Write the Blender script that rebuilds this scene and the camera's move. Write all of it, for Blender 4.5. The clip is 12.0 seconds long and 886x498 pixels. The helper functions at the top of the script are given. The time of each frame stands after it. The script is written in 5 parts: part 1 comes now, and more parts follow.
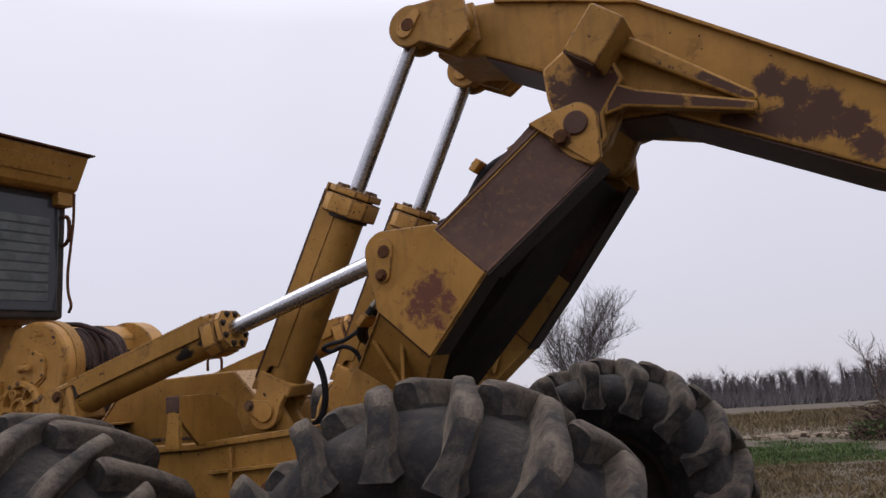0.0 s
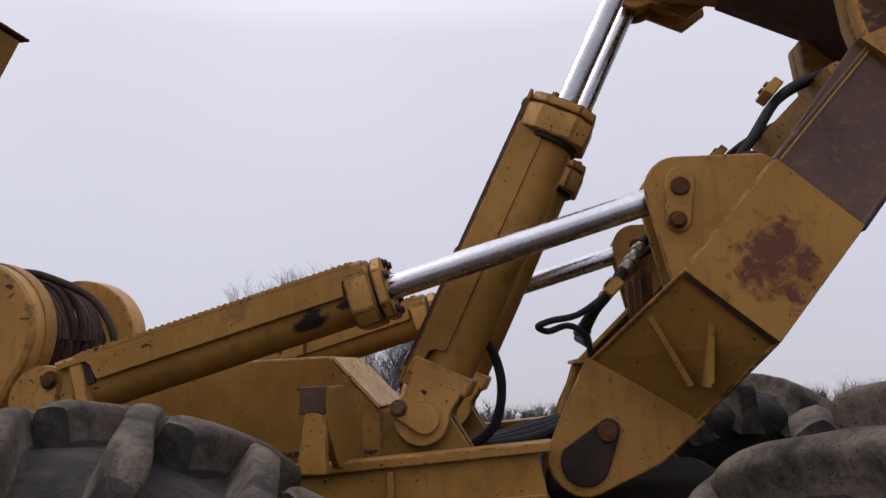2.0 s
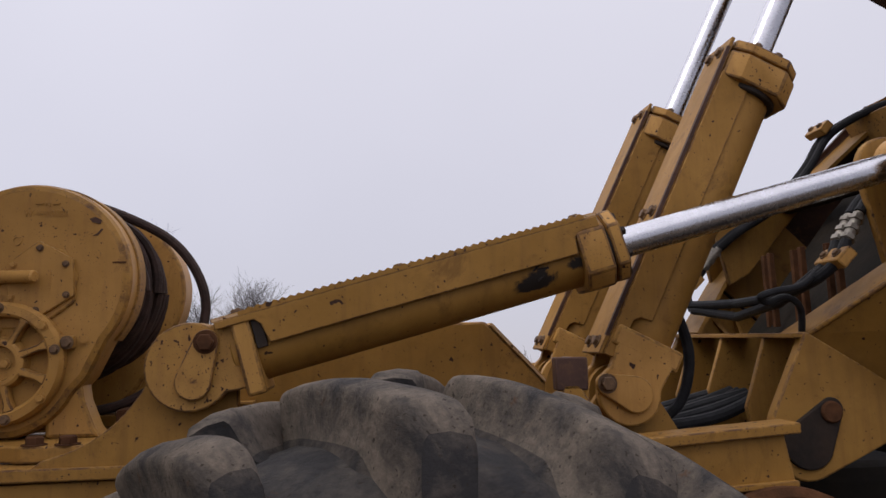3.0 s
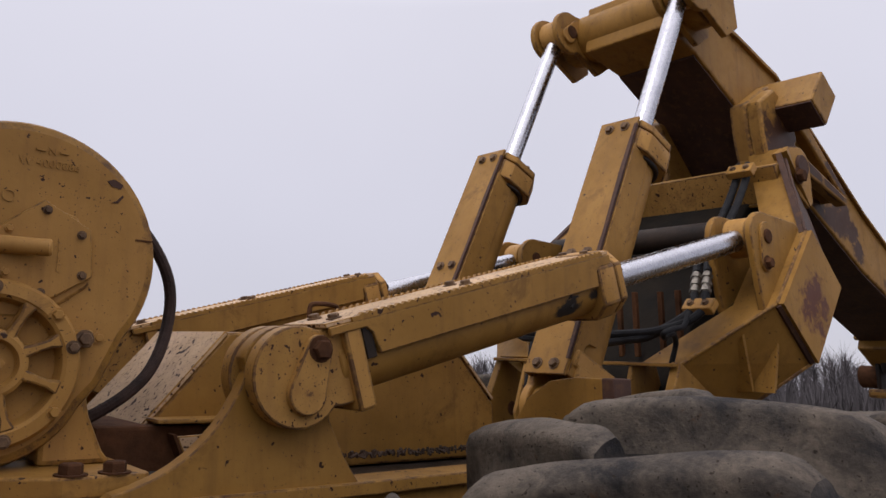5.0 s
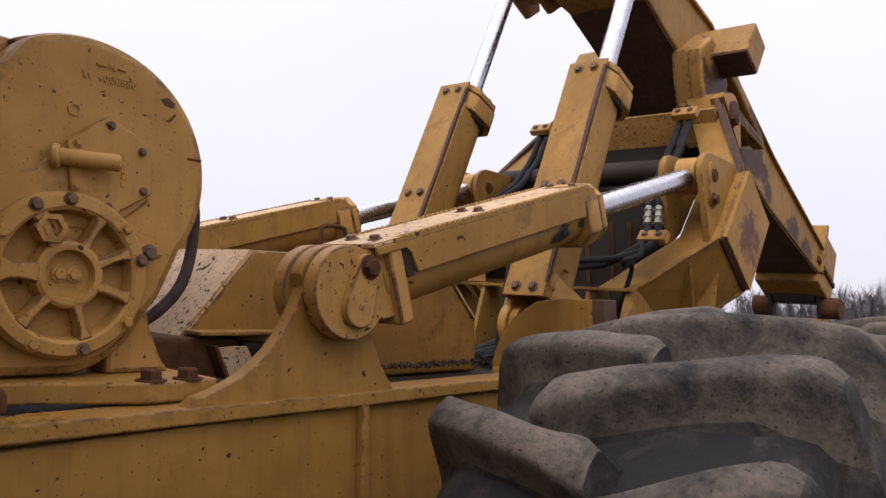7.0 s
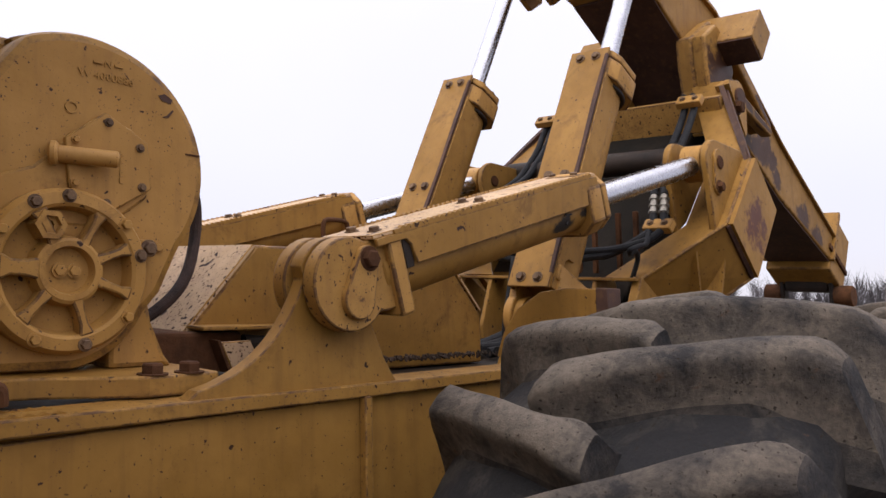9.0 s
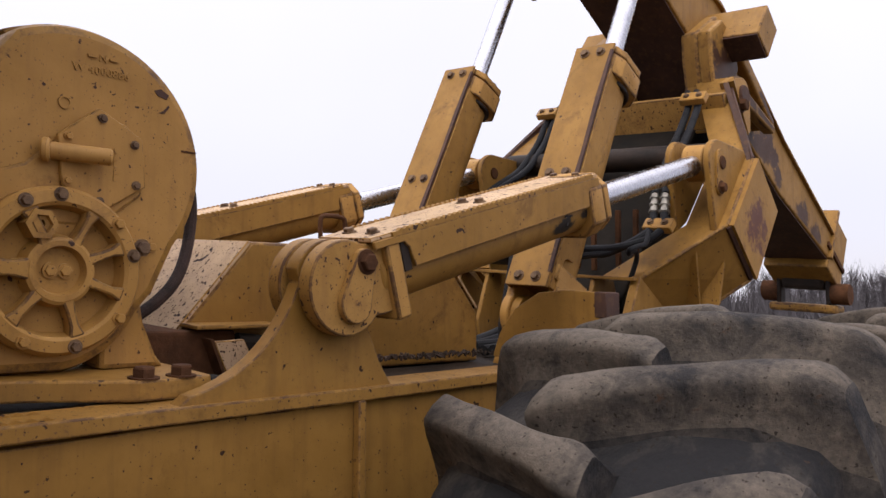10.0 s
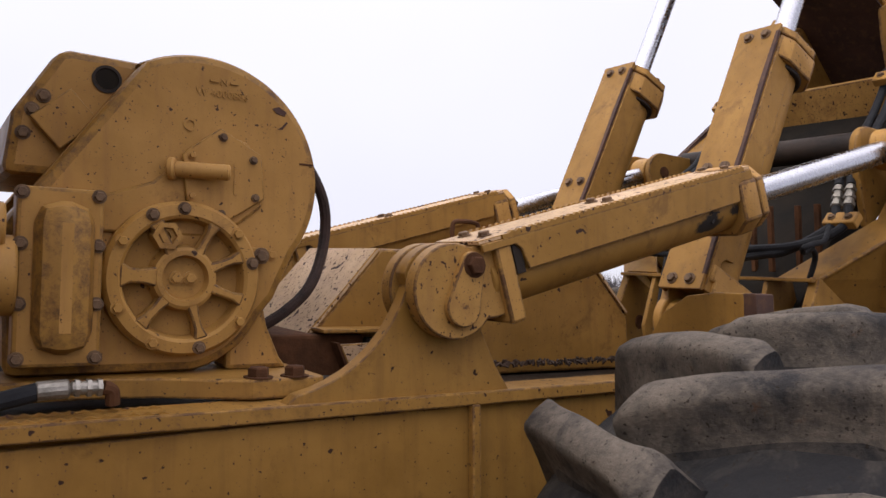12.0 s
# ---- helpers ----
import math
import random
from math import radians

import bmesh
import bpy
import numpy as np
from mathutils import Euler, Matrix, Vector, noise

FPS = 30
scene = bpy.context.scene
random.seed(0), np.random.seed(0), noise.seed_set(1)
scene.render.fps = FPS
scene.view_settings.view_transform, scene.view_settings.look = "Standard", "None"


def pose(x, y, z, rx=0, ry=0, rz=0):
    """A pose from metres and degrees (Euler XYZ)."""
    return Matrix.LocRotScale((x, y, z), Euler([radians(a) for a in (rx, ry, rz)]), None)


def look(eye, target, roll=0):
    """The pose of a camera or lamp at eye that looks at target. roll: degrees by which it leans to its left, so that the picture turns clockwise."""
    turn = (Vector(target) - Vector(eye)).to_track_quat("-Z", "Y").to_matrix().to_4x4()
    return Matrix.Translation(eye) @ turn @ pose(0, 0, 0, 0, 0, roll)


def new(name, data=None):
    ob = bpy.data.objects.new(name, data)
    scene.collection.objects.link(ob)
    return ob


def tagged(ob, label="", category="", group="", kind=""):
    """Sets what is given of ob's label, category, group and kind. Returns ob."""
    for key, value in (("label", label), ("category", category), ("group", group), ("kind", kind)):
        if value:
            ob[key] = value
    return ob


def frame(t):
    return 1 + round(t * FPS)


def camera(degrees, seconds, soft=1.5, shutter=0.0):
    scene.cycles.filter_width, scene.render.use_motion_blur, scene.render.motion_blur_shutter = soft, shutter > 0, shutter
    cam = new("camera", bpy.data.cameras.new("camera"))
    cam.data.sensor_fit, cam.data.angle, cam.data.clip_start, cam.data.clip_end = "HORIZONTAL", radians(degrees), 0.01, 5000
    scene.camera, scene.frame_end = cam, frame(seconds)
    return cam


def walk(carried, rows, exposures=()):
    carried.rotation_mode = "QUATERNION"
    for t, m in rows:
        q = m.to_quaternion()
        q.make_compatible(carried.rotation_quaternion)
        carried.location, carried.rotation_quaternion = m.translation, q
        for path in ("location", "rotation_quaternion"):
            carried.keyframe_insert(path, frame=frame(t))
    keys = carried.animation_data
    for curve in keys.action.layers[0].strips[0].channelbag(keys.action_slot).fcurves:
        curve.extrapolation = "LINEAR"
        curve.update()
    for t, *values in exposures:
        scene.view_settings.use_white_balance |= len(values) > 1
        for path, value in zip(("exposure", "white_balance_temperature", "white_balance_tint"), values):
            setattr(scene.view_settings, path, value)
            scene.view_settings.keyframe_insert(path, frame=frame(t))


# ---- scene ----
cam = camera(57.6, 12.0)

PATH = [
    (0, (3.428, -2.951, 1.531), (2.652, -1.153, 1.935), -3.9),
    (0.5, (3.048, -2.719, 1.529), (2.403, -0.852, 1.842), -3.0),
    (1, (2.662, -2.536, 1.571), (2.308, -0.613, 1.993), -3.0),
    (1.2, (2.526, -2.464, 1.627), (2.231, -0.54, 2.087), -3.3),
    (1.5, (2.17, -2.37, 1.536), (1.869, -0.447, 1.997), -2.1),
    (2, (1.479, -2.267, 1.568), (1.241, -0.33, 2.006), -1.9),
    (2.5, (0.865, -2.106, 1.599), (0.771, -0.143, 1.972), -1.9),
    (3, (0.367, -1.941, 1.615), (0.568, 0.016, 1.972), -1.3),
    (3.5, (0.037, -1.689, 1.623), (0.587, 0.219, 1.863), -1.2),
    (3.7, (-0.114, -1.608, 1.599), (0.526, 0.274, 1.822), -0.8),
    (5.3, (-0.979, -1.391, 1.644), (0.337, 0.067, 2.02), -0.7),
    (5.5, (-1.028, -1.351, 1.637), (0.271, 0.136, 1.955), -0.5),
    (6, (-1.186, -1.322, 1.627), (0.257, 0.048, 1.833), -1.1),
    (6.5, (-1.22, -1.306, 1.622), (0.298, -0.022, 1.832), -0.7),
    (7, (-1.224, -1.297, 1.617), (0.268, 0.02, 1.811), -0.2),
    (7.2, (-1.224, -1.289, 1.618), (0.253, 0.047, 1.807), -0.2),
    (8.8, (-1.204, -1.289, 1.593), (0.283, 0.035, 1.778), -1.1),
    (9, (-1.203, -1.32, 1.599), (0.268, 0.022, 1.788), -1.3),
    (9.5, (-1.195, -1.317, 1.605), (0.282, 0.02, 1.778), -1.0),
    (10, (-1.188, -1.299, 1.655), (0.292, 0.039, 1.796), 0.1),
    (10.5, (-1.187, -1.299, 1.674), (0.289, 0.043, 1.813), 0.2),
    (11, (-1.194, -1.311, 1.665), (0.279, 0.034, 1.823), -0.1),
    (11.5, (-1.14, -1.368, 1.641), (0.272, 0.038, 1.816), -0.5),
    (12, (-1.0, -1.432, 1.641), (0.078, 0.245, 1.806), -0.2),
]
EXPOSURES = [(0.0, -0.35), (1.5, -0.44), (2.5, -0.53), (3.0, -0.49), (3.7, -0.18), (5.3, -0.50), (5.6, -0.38), (6.0, -0.12), (6.6, 0.0), (8.8, 0.06), (12.0, 0.03)]
walk(cam, [(t, look(eye, aim, roll)) for t, eye, aim, roll in PATH], EXPOSURES)

# ---- world and light ----
world = bpy.data.worlds.new("overcast_sky")
scene.world = world
world.use_nodes = True
wn = world.node_tree
wn.nodes.clear()
w_out = wn.nodes.new("ShaderNodeOutputWorld")
w_bg = wn.nodes.new("ShaderNodeBackground")
w_sky = wn.nodes.new("ShaderNodeTexSky")
w_sky.sky_type = "NISHITA"
w_sky.sun_disc = False
w_sky.sun_elevation = radians(54)
w_sky.sun_rotation = radians(-80)
w_co = wn.nodes.new("ShaderNodeTexCoord")
w_sep = wn.nodes.new("ShaderNodeSeparateXYZ")
w_ramp = wn.nodes.new("ShaderNodeValToRGB")
w_ramp.color_ramp.elements[0].position = 0.0
w_ramp.color_ramp.elements[0].color = (0.72, 0.69, 0.80, 1)
w_ramp.color_ramp.elements[1].position = 0.75
w_ramp.color_ramp.elements[1].color = (2.3, 2.23, 2.42, 1)
mid = w_ramp.color_ramp.elements.new(0.22)
mid.color = (0.87, 0.845, 0.96, 1)
high = w_ramp.color_ramp.elements.new(0.46)
high.color = (0.99, 0.965, 1.08, 1)
w_noise = wn.nodes.new("ShaderNodeTexNoise")
w_noise.inputs["Scale"].default_value = 2.2
w_noise.inputs["Detail"].default_value = 3.0
w_map = wn.nodes.new("ShaderNodeMapRange")
w_map.inputs["To Min"].default_value = 0.93
w_map.inputs["To Max"].default_value = 1.07
w_mul = wn.nodes.new("ShaderNodeVectorMath")
w_mul.operation = "SCALE"
w_scl = wn.nodes.new("ShaderNodeVectorMath")
w_scl.operation = "SCALE"
w_scl.inputs["Scale"].default_value = 0.02
w_add = wn.nodes.new("ShaderNodeVectorMath")
w_add.operation = "ADD"
wl = wn.links.new
wl(w_co.outputs["Generated"], w_sep.inputs[0])
wl(w_sep.outputs["Z"], w_ramp.inputs[0])
wl(w_co.outputs["Generated"], w_noise.inputs["Vector"])
wl(w_noise.outputs["Fac"], w_map.inputs["Value"])
wl(w_ramp.outputs["Color"], w_mul.inputs[0])
wl(w_map.outputs["Result"], w_mul.inputs["Scale"])
wl(w_sky.outputs["Color"], w_scl.inputs[0])
wl(w_mul.outputs[0], w_add.inputs[0])
wl(w_scl.outputs[0], w_add.inputs[1])
wl(w_add.outputs[0], w_bg.inputs["Color"])
w_bg.inputs["Strength"].default_value = 1.0
wl(w_bg.outputs[0], w_out.inputs["Surface"])

sun = new("sun", bpy.data.lights.new("sun", "SUN"))
sun.data.energy = 1.6
sun.data.angle = radians(25)
sun.data.color = (1.0, 0.96, 0.9)
sun.matrix_world = look((-10, -2.5, 15), (0, 0, 1))


# ---- materials ----
def mat_base(name):
    m = bpy.data.materials.new(name)
    m.use_nodes = True
    nt = m.node_tree
    return m, nt, nt.nodes["Principled BSDF"], nt.links.new


def noise_node(nt, co, scale, detail=6.0, rough=0.6, dist=0.0):
    n = nt.nodes.new("ShaderNodeTexNoise")
    n.inputs["Scale"].default_value = scale
    n.inputs["Detail"].default_value = detail
    n.inputs["Roughness"].default_value = rough
    n.inputs["Distortion"].default_value = dist
    nt.links.new(co, n.inputs["Vector"])
    return n


def ramp_node(nt, fac, stops):
    r = nt.nodes.new("ShaderNodeValToRGB")
    el = r.color_ramp.elements
    while len(el) < len(stops):
        el.new(0.5)
    for e, (p, c) in zip(el, stops):
        e.position = p
        e.color = (*c, 1) if len(c) == 3 else c
    nt.links.new(fac, r.inputs[0])
    return r


def mix_node(nt, fac, a, b, mode="MIX"):
    x = nt.nodes.new("ShaderNodeMix")
    x.data_type = "RGBA"
    x.blend_type = mode
    for sock, v in ((x.inputs[0], fac), (x.inputs[6], a), (x.inputs[7], b)):
        if isinstance(v, (int, float)):
            sock.default_value = v
        elif isinstance(v, tuple):
            sock.default_value = (*v, 1)
        else:
            nt.links.new(v, sock)
    return x.outputs[2]


def bump_node(nt, height, strength, dist):
    b = nt.nodes.new("ShaderNodeBump")
    b.inputs["Strength"].default_value = strength
    b.inputs["Distance"].default_value = dist
    nt.links.new(height, b.inputs["Height"])
    return b.outputs[0]


G0, G1 = (0, 0, 0), (1, 1, 1)


def painted(name, col, chips=0.63, rust=0.90, dirt=0.06, rough=0.5, rustcol=(0.085, 0.04, 0.03), blobs=(), blobcol=None, blobcut=0.5, edge=0.0):
    """Old machine paint: faded in patches, chipped to dark primer, rusty in places, dusty."""
    m, nt, bsdf, ln = mat_base(name)
    co = nt.nodes.new("ShaderNodeTexCoord").outputs["Object"]
    big = noise_node(nt, co, 2.3, 5, 0.6, 0.3)
    mid_ = noise_node(nt, co, 11, 8, 0.65, 0.2)
    fine = noise_node(nt, co, 60, 4, 0.6)
    spots = noise_node(nt, co, 34, 2, 0.45)
    fade = ramp_node(nt, big.outputs["Fac"], [(0.3, (col[0] * 0.74, col[1] * 0.72, col[2] * 0.75)), (0.7, (col[0] * 1.14, col[1] * 1.17, col[2] * 1.6))])
    strk = nt.nodes.new("ShaderNodeMapping")
    strk.inputs["Scale"].default_value = (26, 26, 2.4)
    ln(co, strk.inputs["Vector"])
    streak = noise_node(nt, strk.outputs[0], 1.0, 5, 0.65)
    streakf = ramp_node(nt, streak.outputs["Fac"], [(0.50, G0), (0.76, (0.5, 0.5, 0.5))])
    dirtf = ramp_node(nt, mid_.outputs["Fac"], [(0.45, G0), (0.75, G1)])
    dm = nt.nodes.new("ShaderNodeMath")
    dm.operation = "MULTIPLY"
    dm.inputs[1].default_value = dirt
    ln(dirtf.outputs["Color"], dm.inputs[0])
    c0 = mix_node(nt, streakf.outputs["Color"], fade.outputs["Color"], (col[0] * 0.5, col[1] * 0.47, col[2] * 0.8))
    c1 = mix_node(nt, dm.outputs[0], c0, tuple(c * 0.45 for c in (col[0], col[1] * 0.9, col[2] * 1.2)))
    # greasy brown smears with ragged borders
    smear = noise_node(nt, co, 4.6, 10, 0.74, 0.5)
    smearf = ramp_node(nt, smear.outputs["Fac"], [(0.565, G0), (0.66, (0.52, 0.52, 0.52))])
    c1 = mix_node(nt, smearf.outputs["Color"], c1, (col[0] * 0.30, col[1] * 0.26, col[2] * 0.42))
    rustf = ramp_node(nt, mid_.outputs["Fac"], [(rust, G0), (rust + 0.06, G1)])
    c2 = mix_node(nt, rustf.outputs["Color"], c1, rustcol)
    chipf = ramp_node(nt, spots.outputs["Fac"], [(chips + 0.105, G0), (chips + 0.125, G1)])
    c3 = mix_node(nt, chipf.outputs["Color"], c2, (0.034, 0.015, 0.009))
    specks = noise_node(nt, co, 85, 2, 0.5)
    speckf = ramp_node(nt, specks.outputs["Fac"], [(chips + 0.085, G0), (chips + 0.105, G1)])
    c3 = mix_node(nt, speckf.outputs["Color"], c3, (0.045, 0.02, 0.011))
    tiny = noise_node(nt, co, 190, 2, 0.5)
    tinyf = ramp_node(nt, tiny.outputs["Fac"], [(chips + 0.07, G0), (chips + 0.10, (0.7, 0.7, 0.7))])
    c3 = mix_node(nt, tinyf.outputs["Color"], c3, (0.09, 0.045, 0.03))
    for ctr, rad in blobs:
        vs = nt.nodes.new("ShaderNodeVectorMath")
        vs.operation = "SUBTRACT"
        vs.inputs[1].default_value = ctr
        ln(co, vs.inputs[0])
        vm = nt.nodes.new("ShaderNodeVectorMath")
        vm.operation = "MULTIPLY"
        vm.inputs[1].default_value = (1, 5, 1)
        ln(vs.outputs[0], vm.inputs[0])
        vd = nt.nodes.new("ShaderNodeVectorMath")
        vd.operation = "LENGTH"
        ln(vm.outputs[0], vd.inputs[0])
        mr = nt.nodes.new("ShaderNodeMapRange")
        mr.inputs["From Min"].default_value = rad
        mr.inputs["From Max"].default_value = 0.0
        ln(vd.outputs["Value"], mr.inputs["Value"])
        su = nt.nodes.new("ShaderNodeMath")
        su.operation = "MULTIPLY_ADD"
        su.inputs[1].default_value = 0.75
        ln(mr.outputs["Result"], su.inputs[0])
        blot = noise_node(nt, co, 17, 7, 0.7, 0.6)
        ln(blot.outputs["Fac"], su.inputs[2])
        cut = ramp_node(nt, su.outputs[0], [(blobcut + 0.22, G0), (blobcut + 0.36, G1)])
        gate = ramp_node(nt, mr.outputs["Result"], [(0.02, G0), (0.12, G1)])
        gm = nt.nodes.new("ShaderNodeMath")
        gm.operation = "MULTIPLY"
        ln(cut.outputs["Color"], gm.inputs[0])
        ln(gate.outputs["Color"], gm.inputs[1])
        c3 = mix_node(nt, gm.outputs[0], c3, blobcol or rustcol)
    c4 = c3
    if edge:
        er = noise_node(nt, co, 18, 10, 0.8, 0.2)
        ef = ramp_node(nt, er.outputs["Fac"], [(edge - 0.03, G0), (edge + 0.14, (0.9, 0.9, 0.9))])
        c4 = mix_node(nt, ef.outputs["Color"], c3, (0.075, 0.037, 0.021))
    ln(c4, bsdf.inputs["Base Color"])
    bsdf.inputs["Specular IOR Level"].default_value = 0.16
    rr = nt.nodes.new("ShaderNodeMapRange")
    rr.inputs["To Min"].default_value = rough - 0.12
    rr.inputs["To Max"].default_value = rough + 0.2
    ln(mid_.outputs["Fac"], rr.inputs["Value"])
    ln(rr.outputs["Result"], bsdf.inputs["Roughness"])
    h = nt.nodes.new("ShaderNodeMath")
    h.operation = "SUBTRACT"
    ln(fine.outputs["Fac"], h.inputs[0])
    ln(chipf.outputs["Color"], h.inputs[1])
    ln(bump_node(nt, h.outputs[0], 0.25, 0.002), bsdf.inputs["Normal"])
    return m


def worn_plain(name, ca, cb, scale, rough, metal=0.0, bump=0.3, bdist=0.004, cc=None, detail=8, spec=0.3):
    """A mottled surface of two or three tones with fine relief."""
    m, nt, bsdf, ln = mat_base(name)
    co = nt.nodes.new("ShaderNodeTexCoord").outputs["Object"]
    a = noise_node(nt, co, scale, detail, 0.65, 0.2)
    b = noise_node(nt, co, scale * 7, 5, 0.6)
    r = ramp_node(nt, a.outputs["Fac"], [(0.32, ca), (0.68, cb)])
    col = r.outputs["Color"]
    if cc:
        f = ramp_node(nt, b.outputs["Fac"], [(0.52, G0), (0.68, G1)])
        col = mix_node(nt, f.outputs["Color"], col, cc)
    ln(col, bsdf.inputs["Base Color"])
    bsdf.inputs["Metallic"].default_value = metal
    bsdf.inputs["Specular IOR Level"].default_value = 0.5 if metal > 0.5 else spec
    rr = nt.nodes.new("ShaderNodeMapRange")
    rr.inputs["To Min"].default_value = max(0.04, rough - 0.1)
    rr.inputs["To Max"].default_value = min(1, rough + 0.15)
    ln(b.outputs["Fac"], rr.inputs["Value"])
    ln(rr.outputs["Result"], bsdf.inputs["Roughness"])
    ln(bump_node(nt, b.outputs["Fac"], bump, bdist), bsdf.inputs["Normal"])
    return m


YEL = (0.285, 0.146, 0.026)
M_YEL = painted("yellow_paint", YEL, chips=0.625, dirt=0.3)
M_CAST = painted("yellow_casting_paint", (0.39, 0.205, 0.044), chips=0.615, rust=0.90, dirt=0.25, rough=0.42)
M_WORN = painted("yellow_paint_rubbed_off", (0.285, 0.146, 0.026), chips=0.585, rust=0.66, dirt=0.3)
M_PATCHY = painted("yellow_paint_with_rust_patch", (0.285, 0.146, 0.026), chips=0.64, rust=0.90, dirt=0.08, rustcol=(0.10, 0.036, 0.022), blobs=(((2.10, -0.03, 1.98), 0.24), ((2.19, -0.03, 2.10), 0.15), ((2.24, -0.03, 2.22), 0.13), ((1.90, -0.03, 1.84), 0.13), ((1.92, -0.03, 2.32), 0.11)))
ARM_RUBS = [((x, 0.447, z), q) for x, z, q in ((3.46, 2.77, 0.12), (3.55, 2.70, 0.14), (3.65, 2.63, 0.13), (3.73, 2.55, 0.13), (3.60, 2.57, 0.15), (3.47, 2.60, 0.14), (3.78, 2.44, 0.12), (3.33, 2.60, 0.16), (4.2, 2.22, 0.22), (4.45, 2.10, 0.18))]
ARM_RUBS += [((2.74, 0.32, 2.80), 0.36), ((3.0, 0.32, 2.77), 0.28), ((3.26, 0.32, 2.69), 0.26)]
M_ARM = painted("yellow_arm_paint_rubbed", (0.285, 0.146, 0.026), chips=0.64, rust=0.85, dirt=0.3, rustcol=(0.058, 0.027, 0.017), blobs=ARM_RUBS, blobcut=0.55)
M_BARREL = painted("yellow_barrel_paint_with_oil_marks", (0.285, 0.146, 0.026), chips=0.645, rust=0.90, dirt=0.25, blobs=(((0.80, 0.02, 1.885), 0.10), ((0.92, 0.01, 1.925), 0.06)), blobcol=(0.02, 0.016, 0.014), blobcut=0.55)
M_FADED = painted("faded_chipped_paint", (0.50, 0.335, 0.155), chips=0.555, rust=0.72, dirt=0.25, rough=0.6, rustcol=(0.15, 0.08, 0.06))
M_CHIPPED = painted("chipped_casting_paint", (0.38, 0.20, 0.042), chips=0.605, rust=0.80, dirt=0.2)
M_BATTERED = painted("battered_casting_paint", (0.34, 0.18, 0.038), chips=0.575, rust=0.66, dirt=0.45, rustcol=(0.06, 0.03, 0.02))
EDGE_OF = {}
for base_mat, cut_ in ((M_YEL, 0.45), (M_CAST, 0.50), (M_CHIPPED, 0.42), (M_BATTERED, 0.40), (M_WORN, 0.43), (M_PATCHY, 0.47), (M_ARM, 0.53), (M_BARREL, 0.5), (M_FADED, 0.5)):
    EDGE_OF[base_mat.name] = painted(base_mat.name + "_chipped_edge", (0.33, 0.172, 0.033), edge=cut_)
# bare brown steel; on undersides the same brown stands for shade
M_RUST_SHADE = worn_plain("brown_bare_steel", (0.036, 0.019, 0.015), (0.078, 0.038, 0.026), 5, 0.65, 0.0, 0.4, 0.003, (0.088, 0.045, 0.024), spec=0.2)
M_RUST = worn_plain("dark_rust", (0.04, 0.018, 0.009), (0.105, 0.045, 0.02), 14, 0.85, 0.0, 0.5, spec=0.12)
M_BOLT = worn_plain("weathered_bolt_steel", (0.06, 0.034, 0.022), (0.17, 0.10, 0.05), 30, 0.7, 0.05)
M_CHROME = worn_plain("chromed_rod", (0.36, 0.36, 0.39), (0.50, 0.50, 0.53), 6, 0.24, 1.0, 0.05, 0.001)
M_BLACK = worn_plain("black_rubber_hose", (0.012, 0.012, 0.014), (0.024, 0.024, 0.026), 18, 0.6, 0.0, 0.3, spec=0.1)
M_FITTING = worn_plain("zinc_fitting", (0.13, 0.115, 0.095), (0.33, 0.30, 0.26), 30, 0.42, 0.7)
# serves real grease and, in hollows and gaps, shade put in as colour
M_GREASE_SHADE = worn_plain("grease_and_shade_dark_steel", (0.012, 0.01, 0.009), (0.035, 0.022, 0.015), 9, 0.6, 0.0, spec=0.18)


def lug_rubber(name, lo, hi, dark):
    """Tread rubber with dust, caked clods and fine grit."""
    m, nt, bsdf, ln = mat_base(name)
    co = nt.nodes.new("ShaderNodeTexCoord").outputs["Object"]
    n = noise_node(nt, co, 7, 8, 0.7, 0.4)
    f = noise_node(nt, co, 45, 6, 0.7)
    body_c = ramp_node(nt, f.outputs["Fac"], [(0.3, lo), (0.7, hi)])
    patch = ramp_node(nt, n.outputs["Fac"], [(dark - 0.04, (0.9, 0.9, 0.9)), (dark + 0.16, G0)])
    base_c = mix_node(nt, patch.outputs["Color"], body_c.outputs["Color"], (0.015, 0.0145, 0.016))
    clod = noise_node(nt, co, 19, 4, 0.6)
    clodf = ramp_node(nt, clod.outputs["Fac"], [(0.66, G0), (0.72, (0.8, 0.8, 0.8))])
    base_c = mix_node(nt, clodf.outputs["Color"], base_c, (0.07, 0.038, 0.022))
    grit = noise_node(nt, co, 120, 2, 0.5)
    gritf = ramp_node(nt, grit.outputs["Fac"], [(0.65, G0), (0.70, (0.85, 0.85, 0.85))])
    ln(mix_node(nt, gritf.outputs["Color"], base_c, (0.02, 0.015, 0.011)), bsdf.inputs["Base Color"])
    bsdf.inputs["Roughness"].default_value = 0.85
    bsdf.inputs["Specular IOR Level"].default_value = 0.15
    ln(bump_node(nt, f.outputs["Fac"], 0.6, 0.007), bsdf.inputs["Normal"])
    return m


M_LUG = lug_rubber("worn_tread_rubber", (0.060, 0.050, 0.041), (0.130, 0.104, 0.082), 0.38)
# flank and carcass are darker, putting the shade between the lugs into their colour
M_FLANK_SHADE = lug_rubber("shaded_flank_rubber", (0.040, 0.034, 0.030), (0.090, 0.074, 0.061), 0.46)
M_TYRE = lug_rubber("dusty_shaded_carcass_rubber", (0.027, 0.024, 0.022), (0.066, 0.056, 0.048), 0.50)
M_CABLE = worn_plain("rusty_wire_rope", (0.018, 0.011, 0.009), (0.055, 0.030, 0.023), 25, 0.75, 0.2, 0.6)
